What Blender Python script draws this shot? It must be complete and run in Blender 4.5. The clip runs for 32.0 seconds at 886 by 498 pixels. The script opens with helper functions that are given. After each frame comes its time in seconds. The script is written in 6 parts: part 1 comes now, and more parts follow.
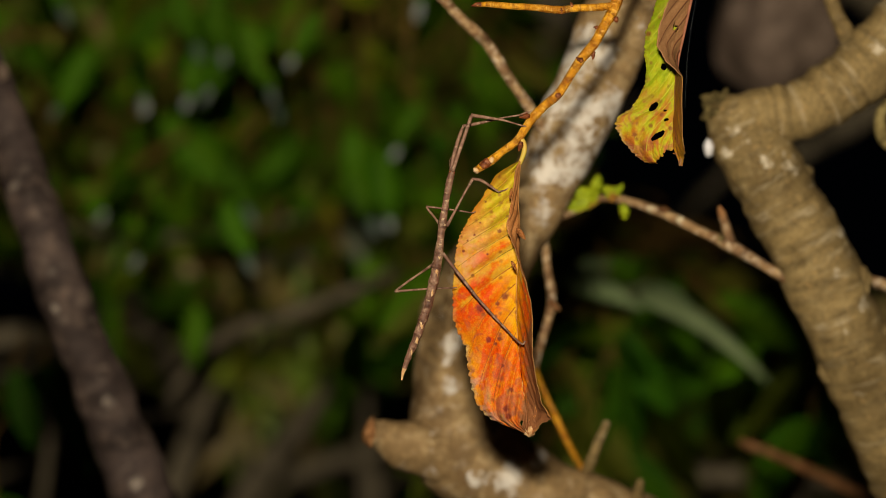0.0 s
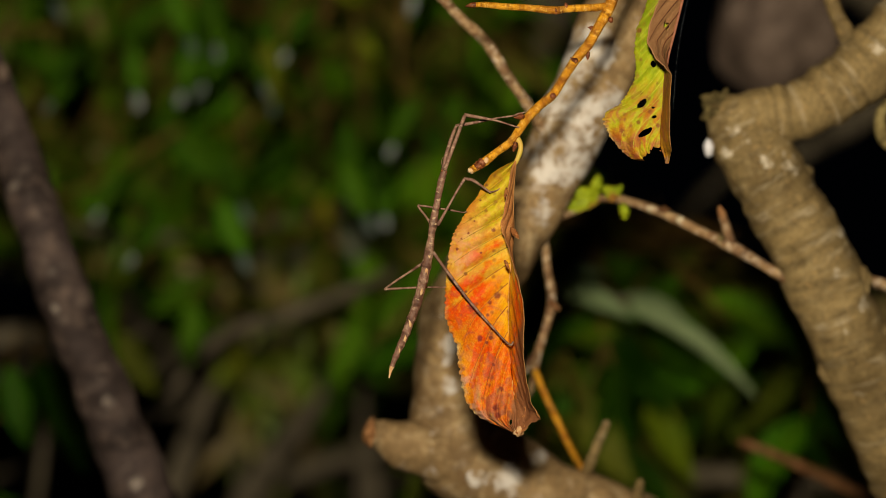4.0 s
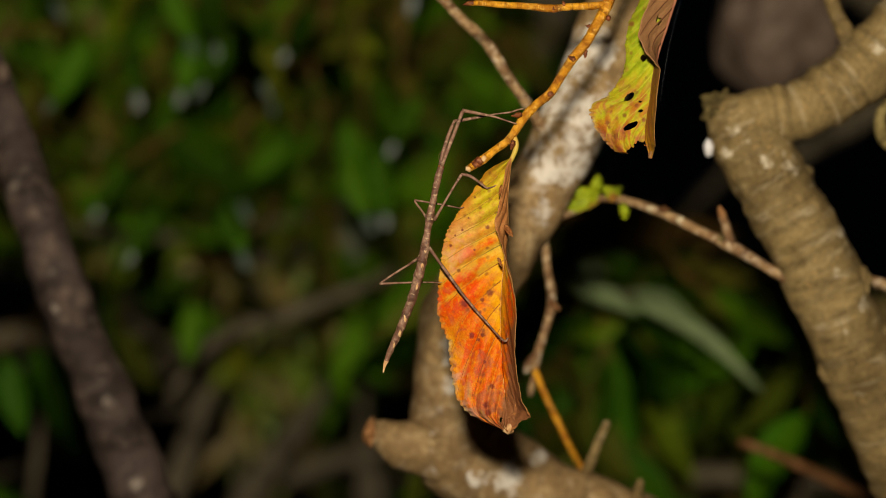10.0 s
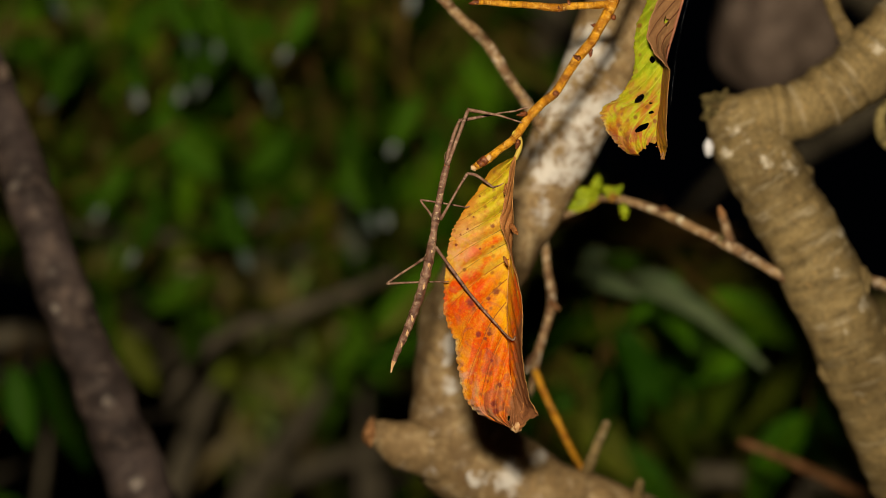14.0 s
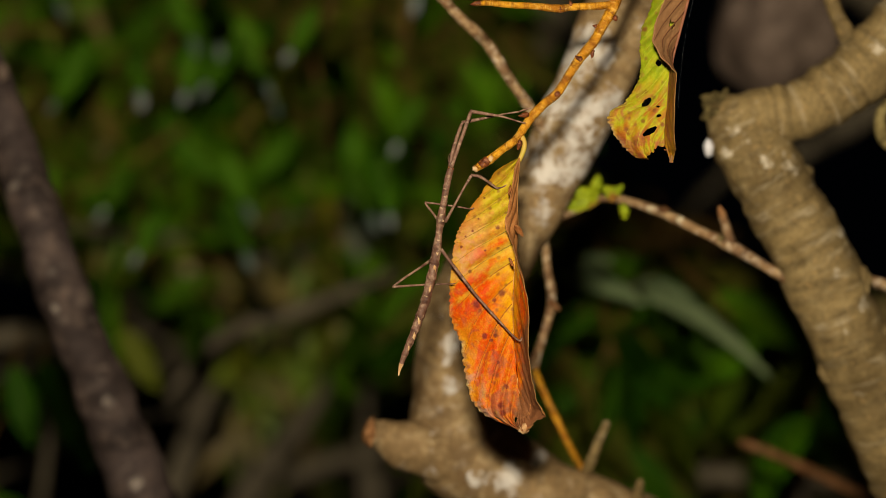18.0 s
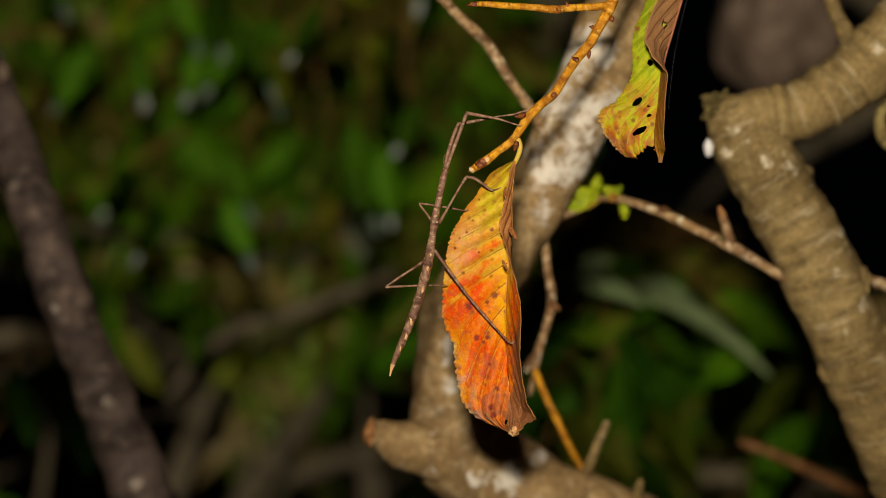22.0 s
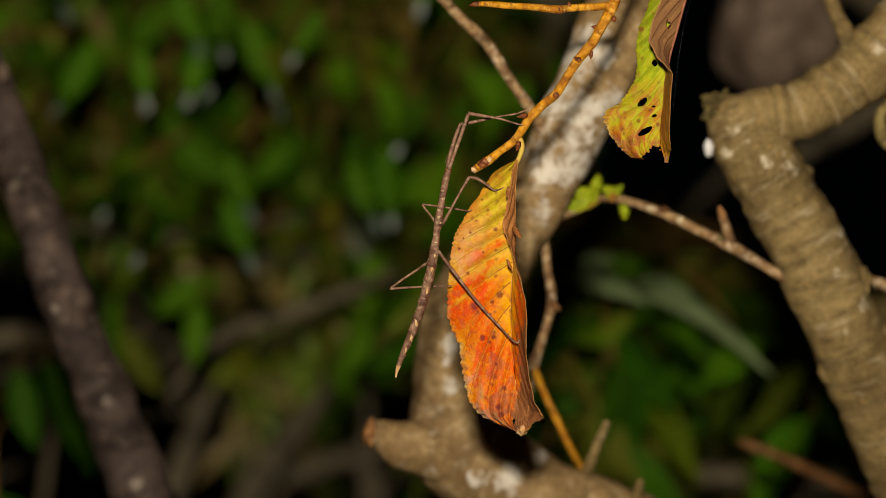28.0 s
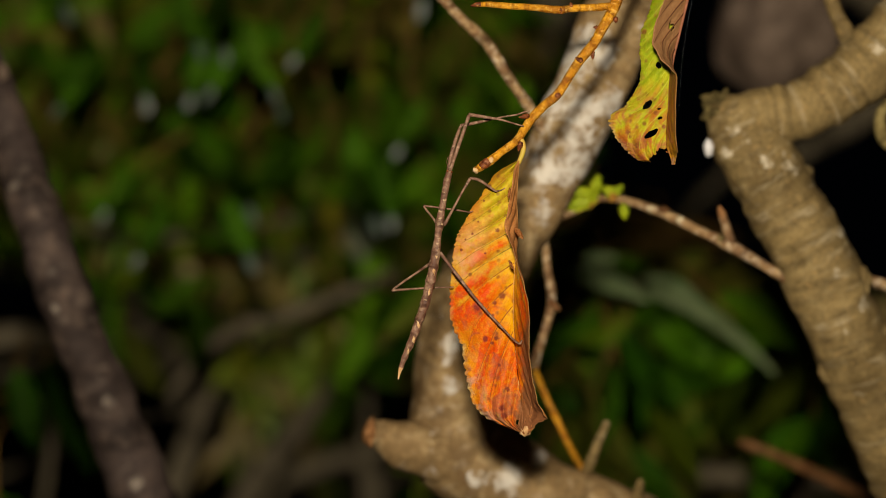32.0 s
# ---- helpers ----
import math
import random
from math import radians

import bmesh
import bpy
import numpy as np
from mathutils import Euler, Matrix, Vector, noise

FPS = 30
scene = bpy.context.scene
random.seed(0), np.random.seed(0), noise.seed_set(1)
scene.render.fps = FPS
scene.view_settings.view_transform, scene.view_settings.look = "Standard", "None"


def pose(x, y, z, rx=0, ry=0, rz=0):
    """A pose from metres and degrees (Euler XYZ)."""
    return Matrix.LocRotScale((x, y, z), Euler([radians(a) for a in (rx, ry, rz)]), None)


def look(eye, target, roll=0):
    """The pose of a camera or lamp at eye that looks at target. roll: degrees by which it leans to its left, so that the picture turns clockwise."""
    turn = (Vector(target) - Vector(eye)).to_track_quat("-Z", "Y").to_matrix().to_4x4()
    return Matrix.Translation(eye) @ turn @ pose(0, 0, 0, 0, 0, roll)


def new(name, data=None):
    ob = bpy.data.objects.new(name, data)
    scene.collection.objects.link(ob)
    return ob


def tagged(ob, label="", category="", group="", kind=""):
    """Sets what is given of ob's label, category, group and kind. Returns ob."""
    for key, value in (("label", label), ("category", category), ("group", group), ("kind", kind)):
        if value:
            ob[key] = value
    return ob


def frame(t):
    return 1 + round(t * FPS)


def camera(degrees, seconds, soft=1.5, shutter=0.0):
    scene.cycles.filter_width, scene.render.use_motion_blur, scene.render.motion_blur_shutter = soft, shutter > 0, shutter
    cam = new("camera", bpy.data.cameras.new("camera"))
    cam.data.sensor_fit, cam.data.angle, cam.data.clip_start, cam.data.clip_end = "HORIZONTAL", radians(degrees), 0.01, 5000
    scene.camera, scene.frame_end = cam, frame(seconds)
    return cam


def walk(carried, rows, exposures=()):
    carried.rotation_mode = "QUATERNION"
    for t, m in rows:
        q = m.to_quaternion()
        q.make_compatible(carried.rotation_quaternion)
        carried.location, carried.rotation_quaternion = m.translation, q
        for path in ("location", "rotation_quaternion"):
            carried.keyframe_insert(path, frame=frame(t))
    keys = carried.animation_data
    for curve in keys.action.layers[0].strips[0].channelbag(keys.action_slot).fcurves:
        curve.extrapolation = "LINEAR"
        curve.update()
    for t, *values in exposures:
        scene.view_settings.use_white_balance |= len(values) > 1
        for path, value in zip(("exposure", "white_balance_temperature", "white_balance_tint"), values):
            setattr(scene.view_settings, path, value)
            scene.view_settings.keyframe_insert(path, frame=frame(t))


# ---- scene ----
# A stick insect on an autumn leaf at night, filmed with a long lens from one metre, lit by a lamp above the camera.
EYE = (0, -1, 1.3)
cam = camera(21.31, 32.0, soft=0.5)
cam.data.dof.use_dof = True
cam.data.dof.focus_distance = 0.995
cam.data.dof.aperture_fstop = 4.2
walk(cam, [(0, look(EYE, (0, 0, 1.3))), (32, look(EYE, (0, 0, 1.3)))])

# ---------------------------------------------------------------- light: night, one video lamp beside the camera
world = bpy.data.worlds.new("night")
scene.world = world
world.use_nodes = True
world.node_tree.nodes["Background"].inputs["Color"].default_value = (0.02, 0.03, 0.05, 1)
world.node_tree.nodes["Background"].inputs["Strength"].default_value = 0.01
lamp_data = bpy.data.lights.new("video_lamp", "AREA")
lamp_data.shape, lamp_data.size, lamp_data.size_y = "RECTANGLE", 0.07, 0.045
lamp_data.energy, lamp_data.color = 23.0, (1.0, 0.89, 0.7)
lamp = new("video_lamp", lamp_data)
lamp.matrix_basis = look((-0.022, -1.02, 1.465), (0.02, 0.1, 1.3))


# ---------------------------------------------------------------- materials
def node(nt, kind, values=(), **attrs):
    n = nt.nodes.new(kind)
    for k, v in attrs.items():
        setattr(n, k, v)
    for k, v in dict(values).items():
        if isinstance(v, bpy.types.NodeSocket):
            nt.links.new(v, n.inputs[k])
        else:
            n.inputs[k].default_value = v
    return n


def ramp(nt, fac, stops, interp="LINEAR"):
    n = nt.nodes.new("ShaderNodeValToRGB")
    n.color_ramp.interpolation = interp
    while len(n.color_ramp.elements) < len(stops):
        n.color_ramp.elements.new(0.5)
    for e, (p, c) in zip(n.color_ramp.elements, stops):
        e.position = p
        e.color = (c, c, c, 1) if isinstance(c, (int, float)) else (*c, 1)
    nt.links.new(fac, n.inputs[0])
    return n.outputs[0]


def mix(nt, fac, a, b, blend="MIX"):
    n = nt.nodes.new("ShaderNodeMix")
    n.data_type, n.blend_type = "RGBA", blend
    for i, v in ((0, fac), (6, a), (7, b)):
        if isinstance(v, bpy.types.NodeSocket):
            nt.links.new(v, n.inputs[i])
        elif i:
            n.inputs[i].default_value = (*v, 1)
        else:
            n.inputs[i].default_value = v
    return n.outputs[2]


def noise_tex(nt, vec, scale, detail=4, rough=0.55, warp=0.0):
    return node(nt, "ShaderNodeTexNoise", {"Vector": vec, "Scale": scale, "Detail": detail, "Roughness": rough, "Distortion": warp}).outputs[0]


def scaled(nt, vec, x, y, z):
    return node(nt, "ShaderNodeMapping", {"Vector": vec, "Scale": (x, y, z)}).outputs[0]


def material(name, rough=0.6, spec=0.4):
    m = bpy.data.materials.new(name)
    m.use_nodes = True
    nt = m.node_tree
    b = nt.nodes["Principled BSDF"]
    b.inputs["Roughness"].default_value, b.inputs["Specular IOR Level"].default_value = rough, spec
    co = nt.nodes.new("ShaderNodeTexCoord")
    return m, nt, b, co.outputs["Object"], co.outputs["UV"]


def see_through(m, nt, b, col, share):
    """Lets some of the light through a thin leaf."""
    t = node(nt, "ShaderNodeBsdfTranslucent", {"Color": col})
    x = nt.nodes.new("ShaderNodeMixShader")
    x.inputs[0].default_value = share
    nt.links.new(b.outputs[0], x.inputs[1])
    nt.links.new(t.outputs[0], x.inputs[2])
    nt.links.new(x.outputs[0], nt.nodes["Material Output"].inputs[0])


def bump(nt, b, height, strength, dist):
    n = node(nt, "ShaderNodeBump", {"Height": height, "Strength": strength, "Distance": dist})
    nt.links.new(n.outputs[0], b.inputs["Normal"])


def bark(name, dark, mid, light, patch=None, patch_from=0.58, lent=0.5, rough=0.75, size=1.0, bumps=0.0010, mott=0.8, band=95.0, lichen=(), ring_from=0.59, ring_round=70.0, ring_along=260.0, stain=1.0, speck=None):
    """Bark: stains, grain, ring-wise lenticels along the stem (UV: metres round, metres along), pale lichen patches."""
    m, nt, b, ob, uv = material(name, rough, 0.12)
    grain = noise_tex(nt, ob, 520 * size, 5, 0.7)
    mid_n = noise_tex(nt, ob, 130 * size, 5, 0.65, 0.5)
    big = noise_tex(nt, ob, 34 * size, 4, 0.6, 0.4)
    ring = noise_tex(nt, scaled(nt, uv, ring_round * size, ring_along * size, 1), 1, 3, 0.55, 0.5)
    bands = noise_tex(nt, scaled(nt, uv, 12 * size, band * size, 1), 1, 4, 0.6, 0.3)
    col = mix(nt, ramp(nt, big, [(0.36, 0), (0.62, 1)]), dark, mid)
    col = mix(nt, ramp(nt, bands, [(0.36, 0.9 * stain), (0.52, 0)]), col, tuple(c * 0.6 for c in dark))
    col = mix(nt, ramp(nt, mid_n, [(0.5, 0), (0.72, mott)]), col, light)
    col = mix(nt, ramp(nt, mid_n, [(0.28, 0.8 * stain), (0.45, 0)]), col, tuple(c * 0.55 for c in dark))
    col = mix(nt, ramp(nt, ring, [(ring_from, 0), (ring_from + (0.06 if ring_from > 0.58 else 0.13), lent)]), col, tuple(0.55 * p + 0.45 * q for p, q in zip(light, patch or light)))
    col = mix(nt, ramp(nt, grain, [(0.3, 0.55), (0.5, 0)]), col, tuple(c * 0.4 for c in dark))
    if speck:
        flecks = noise_tex(nt, ob, 430, 2, 0.5, 0.3)
        col = mix(nt, ramp(nt, flecks, [(0.6, 0), (0.72, 0.4)]), col, speck)
        col = mix(nt, ramp(nt, flecks, [(0.28, 0.3), (0.4, 0)]), col, tuple(c * 0.5 for c in dark))
    if patch:
        pn = node(nt, "ShaderNodeMath", {0: noise_tex(nt, ob, 55 * size, 6, 0.68, 0.25), 1: noise_tex(nt, ob, 240 * size, 4, 0.6, 0.4)}, operation="ADD").outputs[0]
        pn = node(nt, "ShaderNodeMath", {0: pn, 1: 0.6, 2: -0.1}, operation="MULTIPLY_ADD").outputs[0]
        if lichen:
            # pale crusts, metres to the side and up from the foot of the tree
            flat = node(nt, "ShaderNodeVectorMath", {0: ob, 1: (1, 0, 1)}, operation="MULTIPLY").outputs[0]
            near = None
            for x, z, r in lichen:
                d = node(nt, "ShaderNodeVectorMath", {0: flat, 1: (x, 0, z)}, operation="DISTANCE").outputs["Value"]
                d = node(nt, "ShaderNodeMath", {0: d, 1: 0.5 / r}, operation="MULTIPLY").outputs[0]
                near = d if near is None else node(nt, "ShaderNodeMath", {0: near, 1: d}, operation="MINIMUM").outputs[0]
            crust = ramp(nt, near, [(0.2, 0.21), (0.75, 0.0)])
            pn = node(nt, "ShaderNodeMath", {0: pn, 1: crust}, operation="ADD").outputs[0]
        pf = ramp(nt, pn, [(patch_from, 0), (patch_from + 0.14, 0.9)])
        pc = mix(nt, ramp(nt, mid_n, [(0.35, 0), (0.6, 1)]), tuple(c * 0.78 for c in patch), patch)
        col = mix(nt, pf, col, pc)
    nt.links.new(col, b.inputs["Base Color"])
    height = mix(nt, 0.4, mix(nt, 0.5, grain, mid_n), mix(nt, 0.5, ring, bands))
    bump(nt, b, height, 1.0, bumps)
    return m


M_LIMB = bark("pale_cherry_bark", (0.125, 0.076, 0.032), (0.215, 0.138, 0.06), (0.33, 0.24, 0.125), (0.49, 0.445, 0.385), 0.6, 0.2, mott=0.8, stain=0.75, size=0.8, speck=(0.33, 0.235, 0.115), lichen=((-0.2975, 1.3877, 0.0124), (-0.2896, 1.3969, 0.0091), (-0.3055, 1.3718, 0.0118), (-0.2975, 1.3638, 0.0134), (-0.3028, 1.3492, 0.0134), (-0.312, 1.3374, 0.0108), (-0.2935, 1.3453, 0.0081), (-0.3132, 1.3185, 0.0059), (-0.3578, 1.246, 0.0031), (-0.3557, 1.2324, 0.0024), (-0.313, 1.1984, 0.0044), (-0.3312, 1.1875, 0.0075), (-0.3502, 1.2596, 0.0049), (-0.3421, 1.1889, 0.0062), (-0.2833, 1.3673, 0.011), (-0.2865, 1.351, 0.011), (-0.2994, 1.3405, 0.011), (-0.2927, 1.3378, 0.009), (-0.286, 1.3915, 0.008), (-0.3565, 1.2545, 0.0045), (-0.357, 1.236, 0.0045)))
M_RIGHT = bark("brown_cherry_bark", (0.096, 0.064, 0.024), (0.185, 0.128, 0.051), (0.26, 0.195, 0.092), (0.42, 0.36, 0.26), 0.66, 0.5, bumps=0.0014, mott=0.4, speck=(0.32, 0.2, 0.075), band=200.0, ring_from=0.57, ring_round=18.0, ring_along=250.0, stain=0.7, lichen=((-0.2248, 1.3551, 0.004), (-0.2196, 1.3514, 0.0035), (-0.2272, 1.3451, 0.003), (-0.2027, 1.3446, 0.0035), (-0.1587, 1.3937, 0.0038), (-0.1763, 1.2897, 0.0035), (-0.1631, 1.2316, 0.0038), (-0.172, 1.3075, 0.0035), (-0.163, 1.2725, 0.004), (-0.171, 1.262, 0.003), (-0.1355, 1.222, 0.004), (-0.139, 1.2075, 0.0035), (-0.197, 1.3395, 0.005), (-0.21, 1.341, 0.004)))
M_KNOB = bark("rough_olive_bark", (0.05, 0.036, 0.012), (0.14, 0.105, 0.036), (0.27, 0.21, 0.08), None, bumps=0.002)
M_DARK = bark("purple_grey_bark", (0.024, 0.016, 0.013), (0.05, 0.035, 0.03), (0.105, 0.072, 0.054), (0.22, 0.18, 0.145), 0.66, 0.25, lichen=((-0.1435, 1.2881, 0.004), (-0.1138, 1.2196, 0.005), (-0.1644, 1.333, 0.005), (-0.1688, 1.394, 0.004), (-0.142, 1.269, 0.003), (-0.0989, 1.1783, 0.004)), size=0.6, bumps=0.002)
M_BURL = bark("burl_bark", (0.07, 0.047, 0.034), (0.15, 0.106, 0.077), (0.22, 0.16, 0.12), None, size=0.5)
M_FAR = bark("far_grey_bark", (0.06, 0.048, 0.029), (0.115, 0.093, 0.058), (0.165, 0.135, 0.09), (0.21, 0.175, 0.13), 0.6, 0.3, size=0.6)
M_THIN = bark("thin_twig_bark", (0.115, 0.055, 0.024), (0.235, 0.14, 0.062), (0.4, 0.28, 0.14), (0.62, 0.52, 0.38), 0.55, 0.6, size=1.5, bumps=0.0012, mott=0.95)
M_RED = bark("russet_twig_bark", (0.08, 0.034, 0.011), (0.15, 0.065, 0.023), (0.2, 0.105, 0.045), None, lent=0.3, size=1.6, bumps=0.0005)
M_AMBER = bark("amber_twig_bark", (0.23, 0.07, 0.004), (0.52, 0.235, 0.01), (0.68, 0.38, 0.05), (0.72, 0.5, 0.2), 0.65, 0.45, 0.36, 2.8, 0.002, mott=0.6)
M_SCAR = bark("dark_bud_scale", (0.05, 0.013, 0.005), (0.17, 0.045, 0.012), (0.36, 0.13, 0.04), None, lent=0.3, rough=0.45, size=3, bumps=0.0004)
M_CUT = bark("pale_cut_wood", (0.4, 0.2, 0.08), (0.55, 0.36, 0.17), (0.65, 0.5, 0.3), None, lent=0.2, size=2, bumps=0.0005)
M_BROKEN = bark("broken_orange_wood", (0.14, 0.06, 0.02), (0.25, 0.115, 0.042), (0.33, 0.18, 0.075), None, lent=0.2, size=1, bumps=0.001)
M_INSECT = bark("insect_cuticle", (0.075, 0.033, 0.02), (0.165, 0.085, 0.055), (0.36, 0.24, 0.15), (0.55, 0.38, 0.2), 0.66, 0.7, 0.45, 2.8, 0.0006)
M_LEG = bark("insect_leg_cuticle", (0.1, 0.046, 0.03), (0.2, 0.11, 0.07), (0.32, 0.21, 0.14), None, lent=0.4, rough=0.5, size=3.0, bumps=0.0002)


def autumn_leaf_material(name, along, spots, spot_col, seed, veins, slant, midrib_glow, dry, brown=None, near_vein=(0.38, 0.2, 0.008), specks=((0.52, 0.04, 0.003), (0.66, 0.33, 0.01)), grain=1.0):
    """Top face of a turning leaf: colour along the blade, tinted along the veins, blotches, dark fungus spots, dry margin."""
    m, nt, b, ob, uv = material(name, 0.5, 0.08)

    def calc(op, a, c=0.0, d=0.0):
        return node(nt, "ShaderNodeMath", {0: a, 1: c, 2: d}, operation=op).outputs[0]

    sep = node(nt, "ShaderNodeSeparateXYZ", {"Vector": uv})
    ux, v = sep.outputs[0], sep.outputs[1]
    a = calc("MULTIPLY", calc("ABSOLUTE", calc("ADD", ux, -0.5)), 2.0)
    shifted = node(nt, "ShaderNodeMapping", {"Vector": ob, "Location": (seed, seed, seed)}).outputs[0]
    blot = noise_tex(nt, shifted, 75, 5, 0.65, 0.6)
    mott = noise_tex(nt, shifted, 230, 5, 0.7, 0.3)
    fine = noise_tex(nt, shifted, 800, 4, 0.7)
    # distance from the next side vein, 0 on it
    e1 = calc("MULTIPLY_ADD", a, -1.3 * slant, v)
    steep = calc("MULTIPLY_ADD", calc("MAXIMUM", calc("ADD", e1, -0.42), 0.0), 2.4, calc("MULTIPLY_ADD", e1, 0.65, 0.75))
    ph = calc("MULTIPLY", calc("SUBTRACT", v, calc("MULTIPLY", calc("MULTIPLY", a, slant), steep)), veins)
    tri = calc("MULTIPLY", calc("ABSOLUTE", calc("SUBTRACT", calc("FRACT", calc("ADD", ph, 0.5)), 0.5)), 2.0)
    along_vein = node(nt, "ShaderNodeCombineXYZ", {0: calc("MULTIPLY", ph, 0.9), 1: calc("MULTIPLY", a, 2.4), 2: seed}).outputs[0]
    streak = noise_tex(nt, along_vein, 1.5, 2, 0.5, 0.5)
    wild = calc("MULTIPLY_ADD", calc("ADD", ramp(nt, blot, [(0.36, 0), (0.64, 1)]), -0.5), 0.16,
                calc("MULTIPLY", calc("ADD", ramp(nt, streak, [(0.36, 0), (0.64, 1)]), -0.5), 0.24))
    pos = calc("MULTIPLY_ADD", wild, ramp(nt, v, [(0.1, 0.6), (0.42, 0.8), (0.56, 1.0)]), v)
    pos = calc("MULTIPLY_ADD", calc("ADD", ramp(nt, mott, [(0.36, 0), (0.64, 1)]), -0.5), 0.11, pos)
    pos = calc("MULTIPLY_ADD", tri, 0.13, calc("ADD", pos, -0.065))
    col = ramp(nt, pos, along)
    col = mix(nt, calc("MULTIPLY", ramp(nt, tri, [(0.0, 0.55), (0.28, 0)]), ramp(nt, mott, [(0.35, 0.3), (0.6, 1)])), col, near_vein)
    # fine mottling between the veinlets
    dots = noise_tex(nt, shifted, 520, 5, 0.7, 0.15)
    lower = ramp(nt, v, [(0.0, 0.5), (0.5, 1)])
    col = mix(nt, calc("MULTIPLY", ramp(nt, dots, [(0.52, 0), (0.63, 0.4 * grain)]), lower), col, specks[0])
    col = mix(nt, calc("MULTIPLY", ramp(nt, dots, [(0.36, 0.35 * grain), (0.47, 0)]), lower), col, specks[1])
    glow = calc("MULTIPLY", ramp(nt, a, [(0.0, 1), (0.42, 0)]), ramp(nt, v, midrib_glow))
    col = mix(nt, calc("MULTIPLY", glow, ramp(nt, mott, [(0.3, 0.5), (0.6, 1)])), col, (0.68, 0.36, 0.004))
    if brown:
        gold = calc("MULTIPLY", calc("MULTIPLY", ramp(nt, a, [(0.5, 0), (0.9, 0.8)]), ramp(nt, v, [(0.59, 0), (0.7, 1), (0.84, 1), (0.92, 0.2)])), ramp(nt, streak, [(0.38, 0.15), (0.58, 1)]))
        col = mix(nt, gold, col, (0.62, 0.28, 0.006))
        # bleached pinkish tissue beside the margin of the yellow part
        bleach = calc("MULTIPLY", calc("MULTIPLY", ramp(nt, a, [(0.45, 0), (0.8, 0.75)]), ramp(nt, v, [(0.2, 0), (0.3, 1), (0.42, 1), (0.5, 0)])), ramp(nt, mott, [(0.4, 0.1), (0.58, 1)]))
        col = mix(nt, bleach, col, (0.66, 0.37, 0.19))
        # greyed mauve tissue along the margin towards the tip
        mauve = calc("MULTIPLY", calc("MULTIPLY", ramp(nt, a, [(0.6, 0), (0.92, 0.7)]), ramp(nt, v, [(0.7, 0), (0.8, 1)])), ramp(nt, noise_tex(nt, shifted, 150, 4, 0.6, 0.5), [(0.47, 0), (0.58, 1)]))
        col = mix(nt, mauve, col, (0.42, 0.24, 0.18))
    if brown:
        # rusty smudges on the yellow part
        smudge = calc("MULTIPLY", ramp(nt, noise_tex(nt, shifted, 170, 5, 0.7, 0.3), [(0.46, 0), (0.58, 0.65)]), ramp(nt, v, [(0.02, 1), (0.35, 0.55), (0.5, 0)]))
        col = mix(nt, smudge, col, (0.34, 0.15, 0.012))
        rust = calc("MULTIPLY", calc("MULTIPLY", ramp(nt, a, [(0.72, 0), (0.97, 0.8)]), ramp(nt, v, [(0.0, 0.5), (0.16, 1), (0.32, 0.8), (0.45, 0)])), ramp(nt, mott, [(0.36, 0.2), (0.55, 1)]))
        col = mix(nt, rust, col, (0.5, 0.17, 0.012))
    else:
        # rust beside the midrib of the green leaf
        rust = calc("MULTIPLY", calc("MULTIPLY", ramp(nt, a, [(0.02, 0.6), (0.22, 1), (0.6, 0.7), (0.9, 0.15)]), ramp(nt, v, [(0.54, 0), (0.66, 1)])), ramp(nt, mix(nt, 0.4, streak, blot), [(0.44, 0.1), (0.53, 0.95)]))
        col = mix(nt, rust, col, (0.36, 0.12, 0.012))
    # greyed, pinkish dead tissue in flecks towards the tip
    fleck = calc("MULTIPLY", ramp(nt, noise_tex(nt, shifted, 120, 4, 0.6, 1.0), [(0.5, 0), (0.64, 0.75)]), ramp(nt, v, [(0.1, 0.2), (0.45, 0.3), (0.75, 1)]))
    col = mix(nt, fleck, col, (0.32, 0.085, 0.04))
    rim = calc("MULTIPLY", ramp(nt, calc("MULTIPLY_ADD", mott, 0.15, calc("MULTIPLY", a, 0.5)), [(0.535, 0), (0.58, 0.9)]), calc("MULTIPLY", ramp(nt, v, dry), ramp(nt, blot, [(0.38, 0.15), (0.56, 1)])))
    col = mix(nt, rim, col, mix(nt, ramp(nt, fine, [(0.35, 0), (0.65, 1)]), (0.14, 0.07, 0.06), (0.66, 0.52, 0.2)))
    # dark spots at their places on the blade, metres across and down from the stalk
    flat = node(nt, "ShaderNodeVectorMath", {0: ob, 1: (1, 0, 1)}, operation="MULTIPLY").outputs[0]
    wob = calc("MULTIPLY_ADD", fine, 1.3, -0.65)
    dark = None
    for x, z, r in spots:
        d = node(nt, "ShaderNodeVectorMath", {0: flat, 1: (x, 0, z)}, operation="DISTANCE").outputs["Value"]
        d = calc("MULTIPLY_ADD", d, 1 / r, wob)
        dark = d if dark is None else calc("MINIMUM", dark, d)
    if dark is not None:
        col = mix(nt, ramp(nt, dark, [(0.45, 0.8), (1.0, 0)]), col, spot_col)
    pepper = node(nt, "ShaderNodeTexVoronoi", {"Vector": shifted, "Scale": 300.0})
    pick = node(nt, "ShaderNodeSeparateColor", {0: pepper.outputs["Color"]}).outputs[0]
    pep = calc("MULTIPLY", ramp(nt, pepper.outputs["Distance"], [(0.14, 0.6), (0.36, 0)]), ramp(nt, pick, [(0.24, 1), (0.28, 0)]))
    col = mix(nt, pep, col, tuple(0.5 * q + 0.1 * p for q, p in zip(spot_col, (1, 0.4, 0.1))))
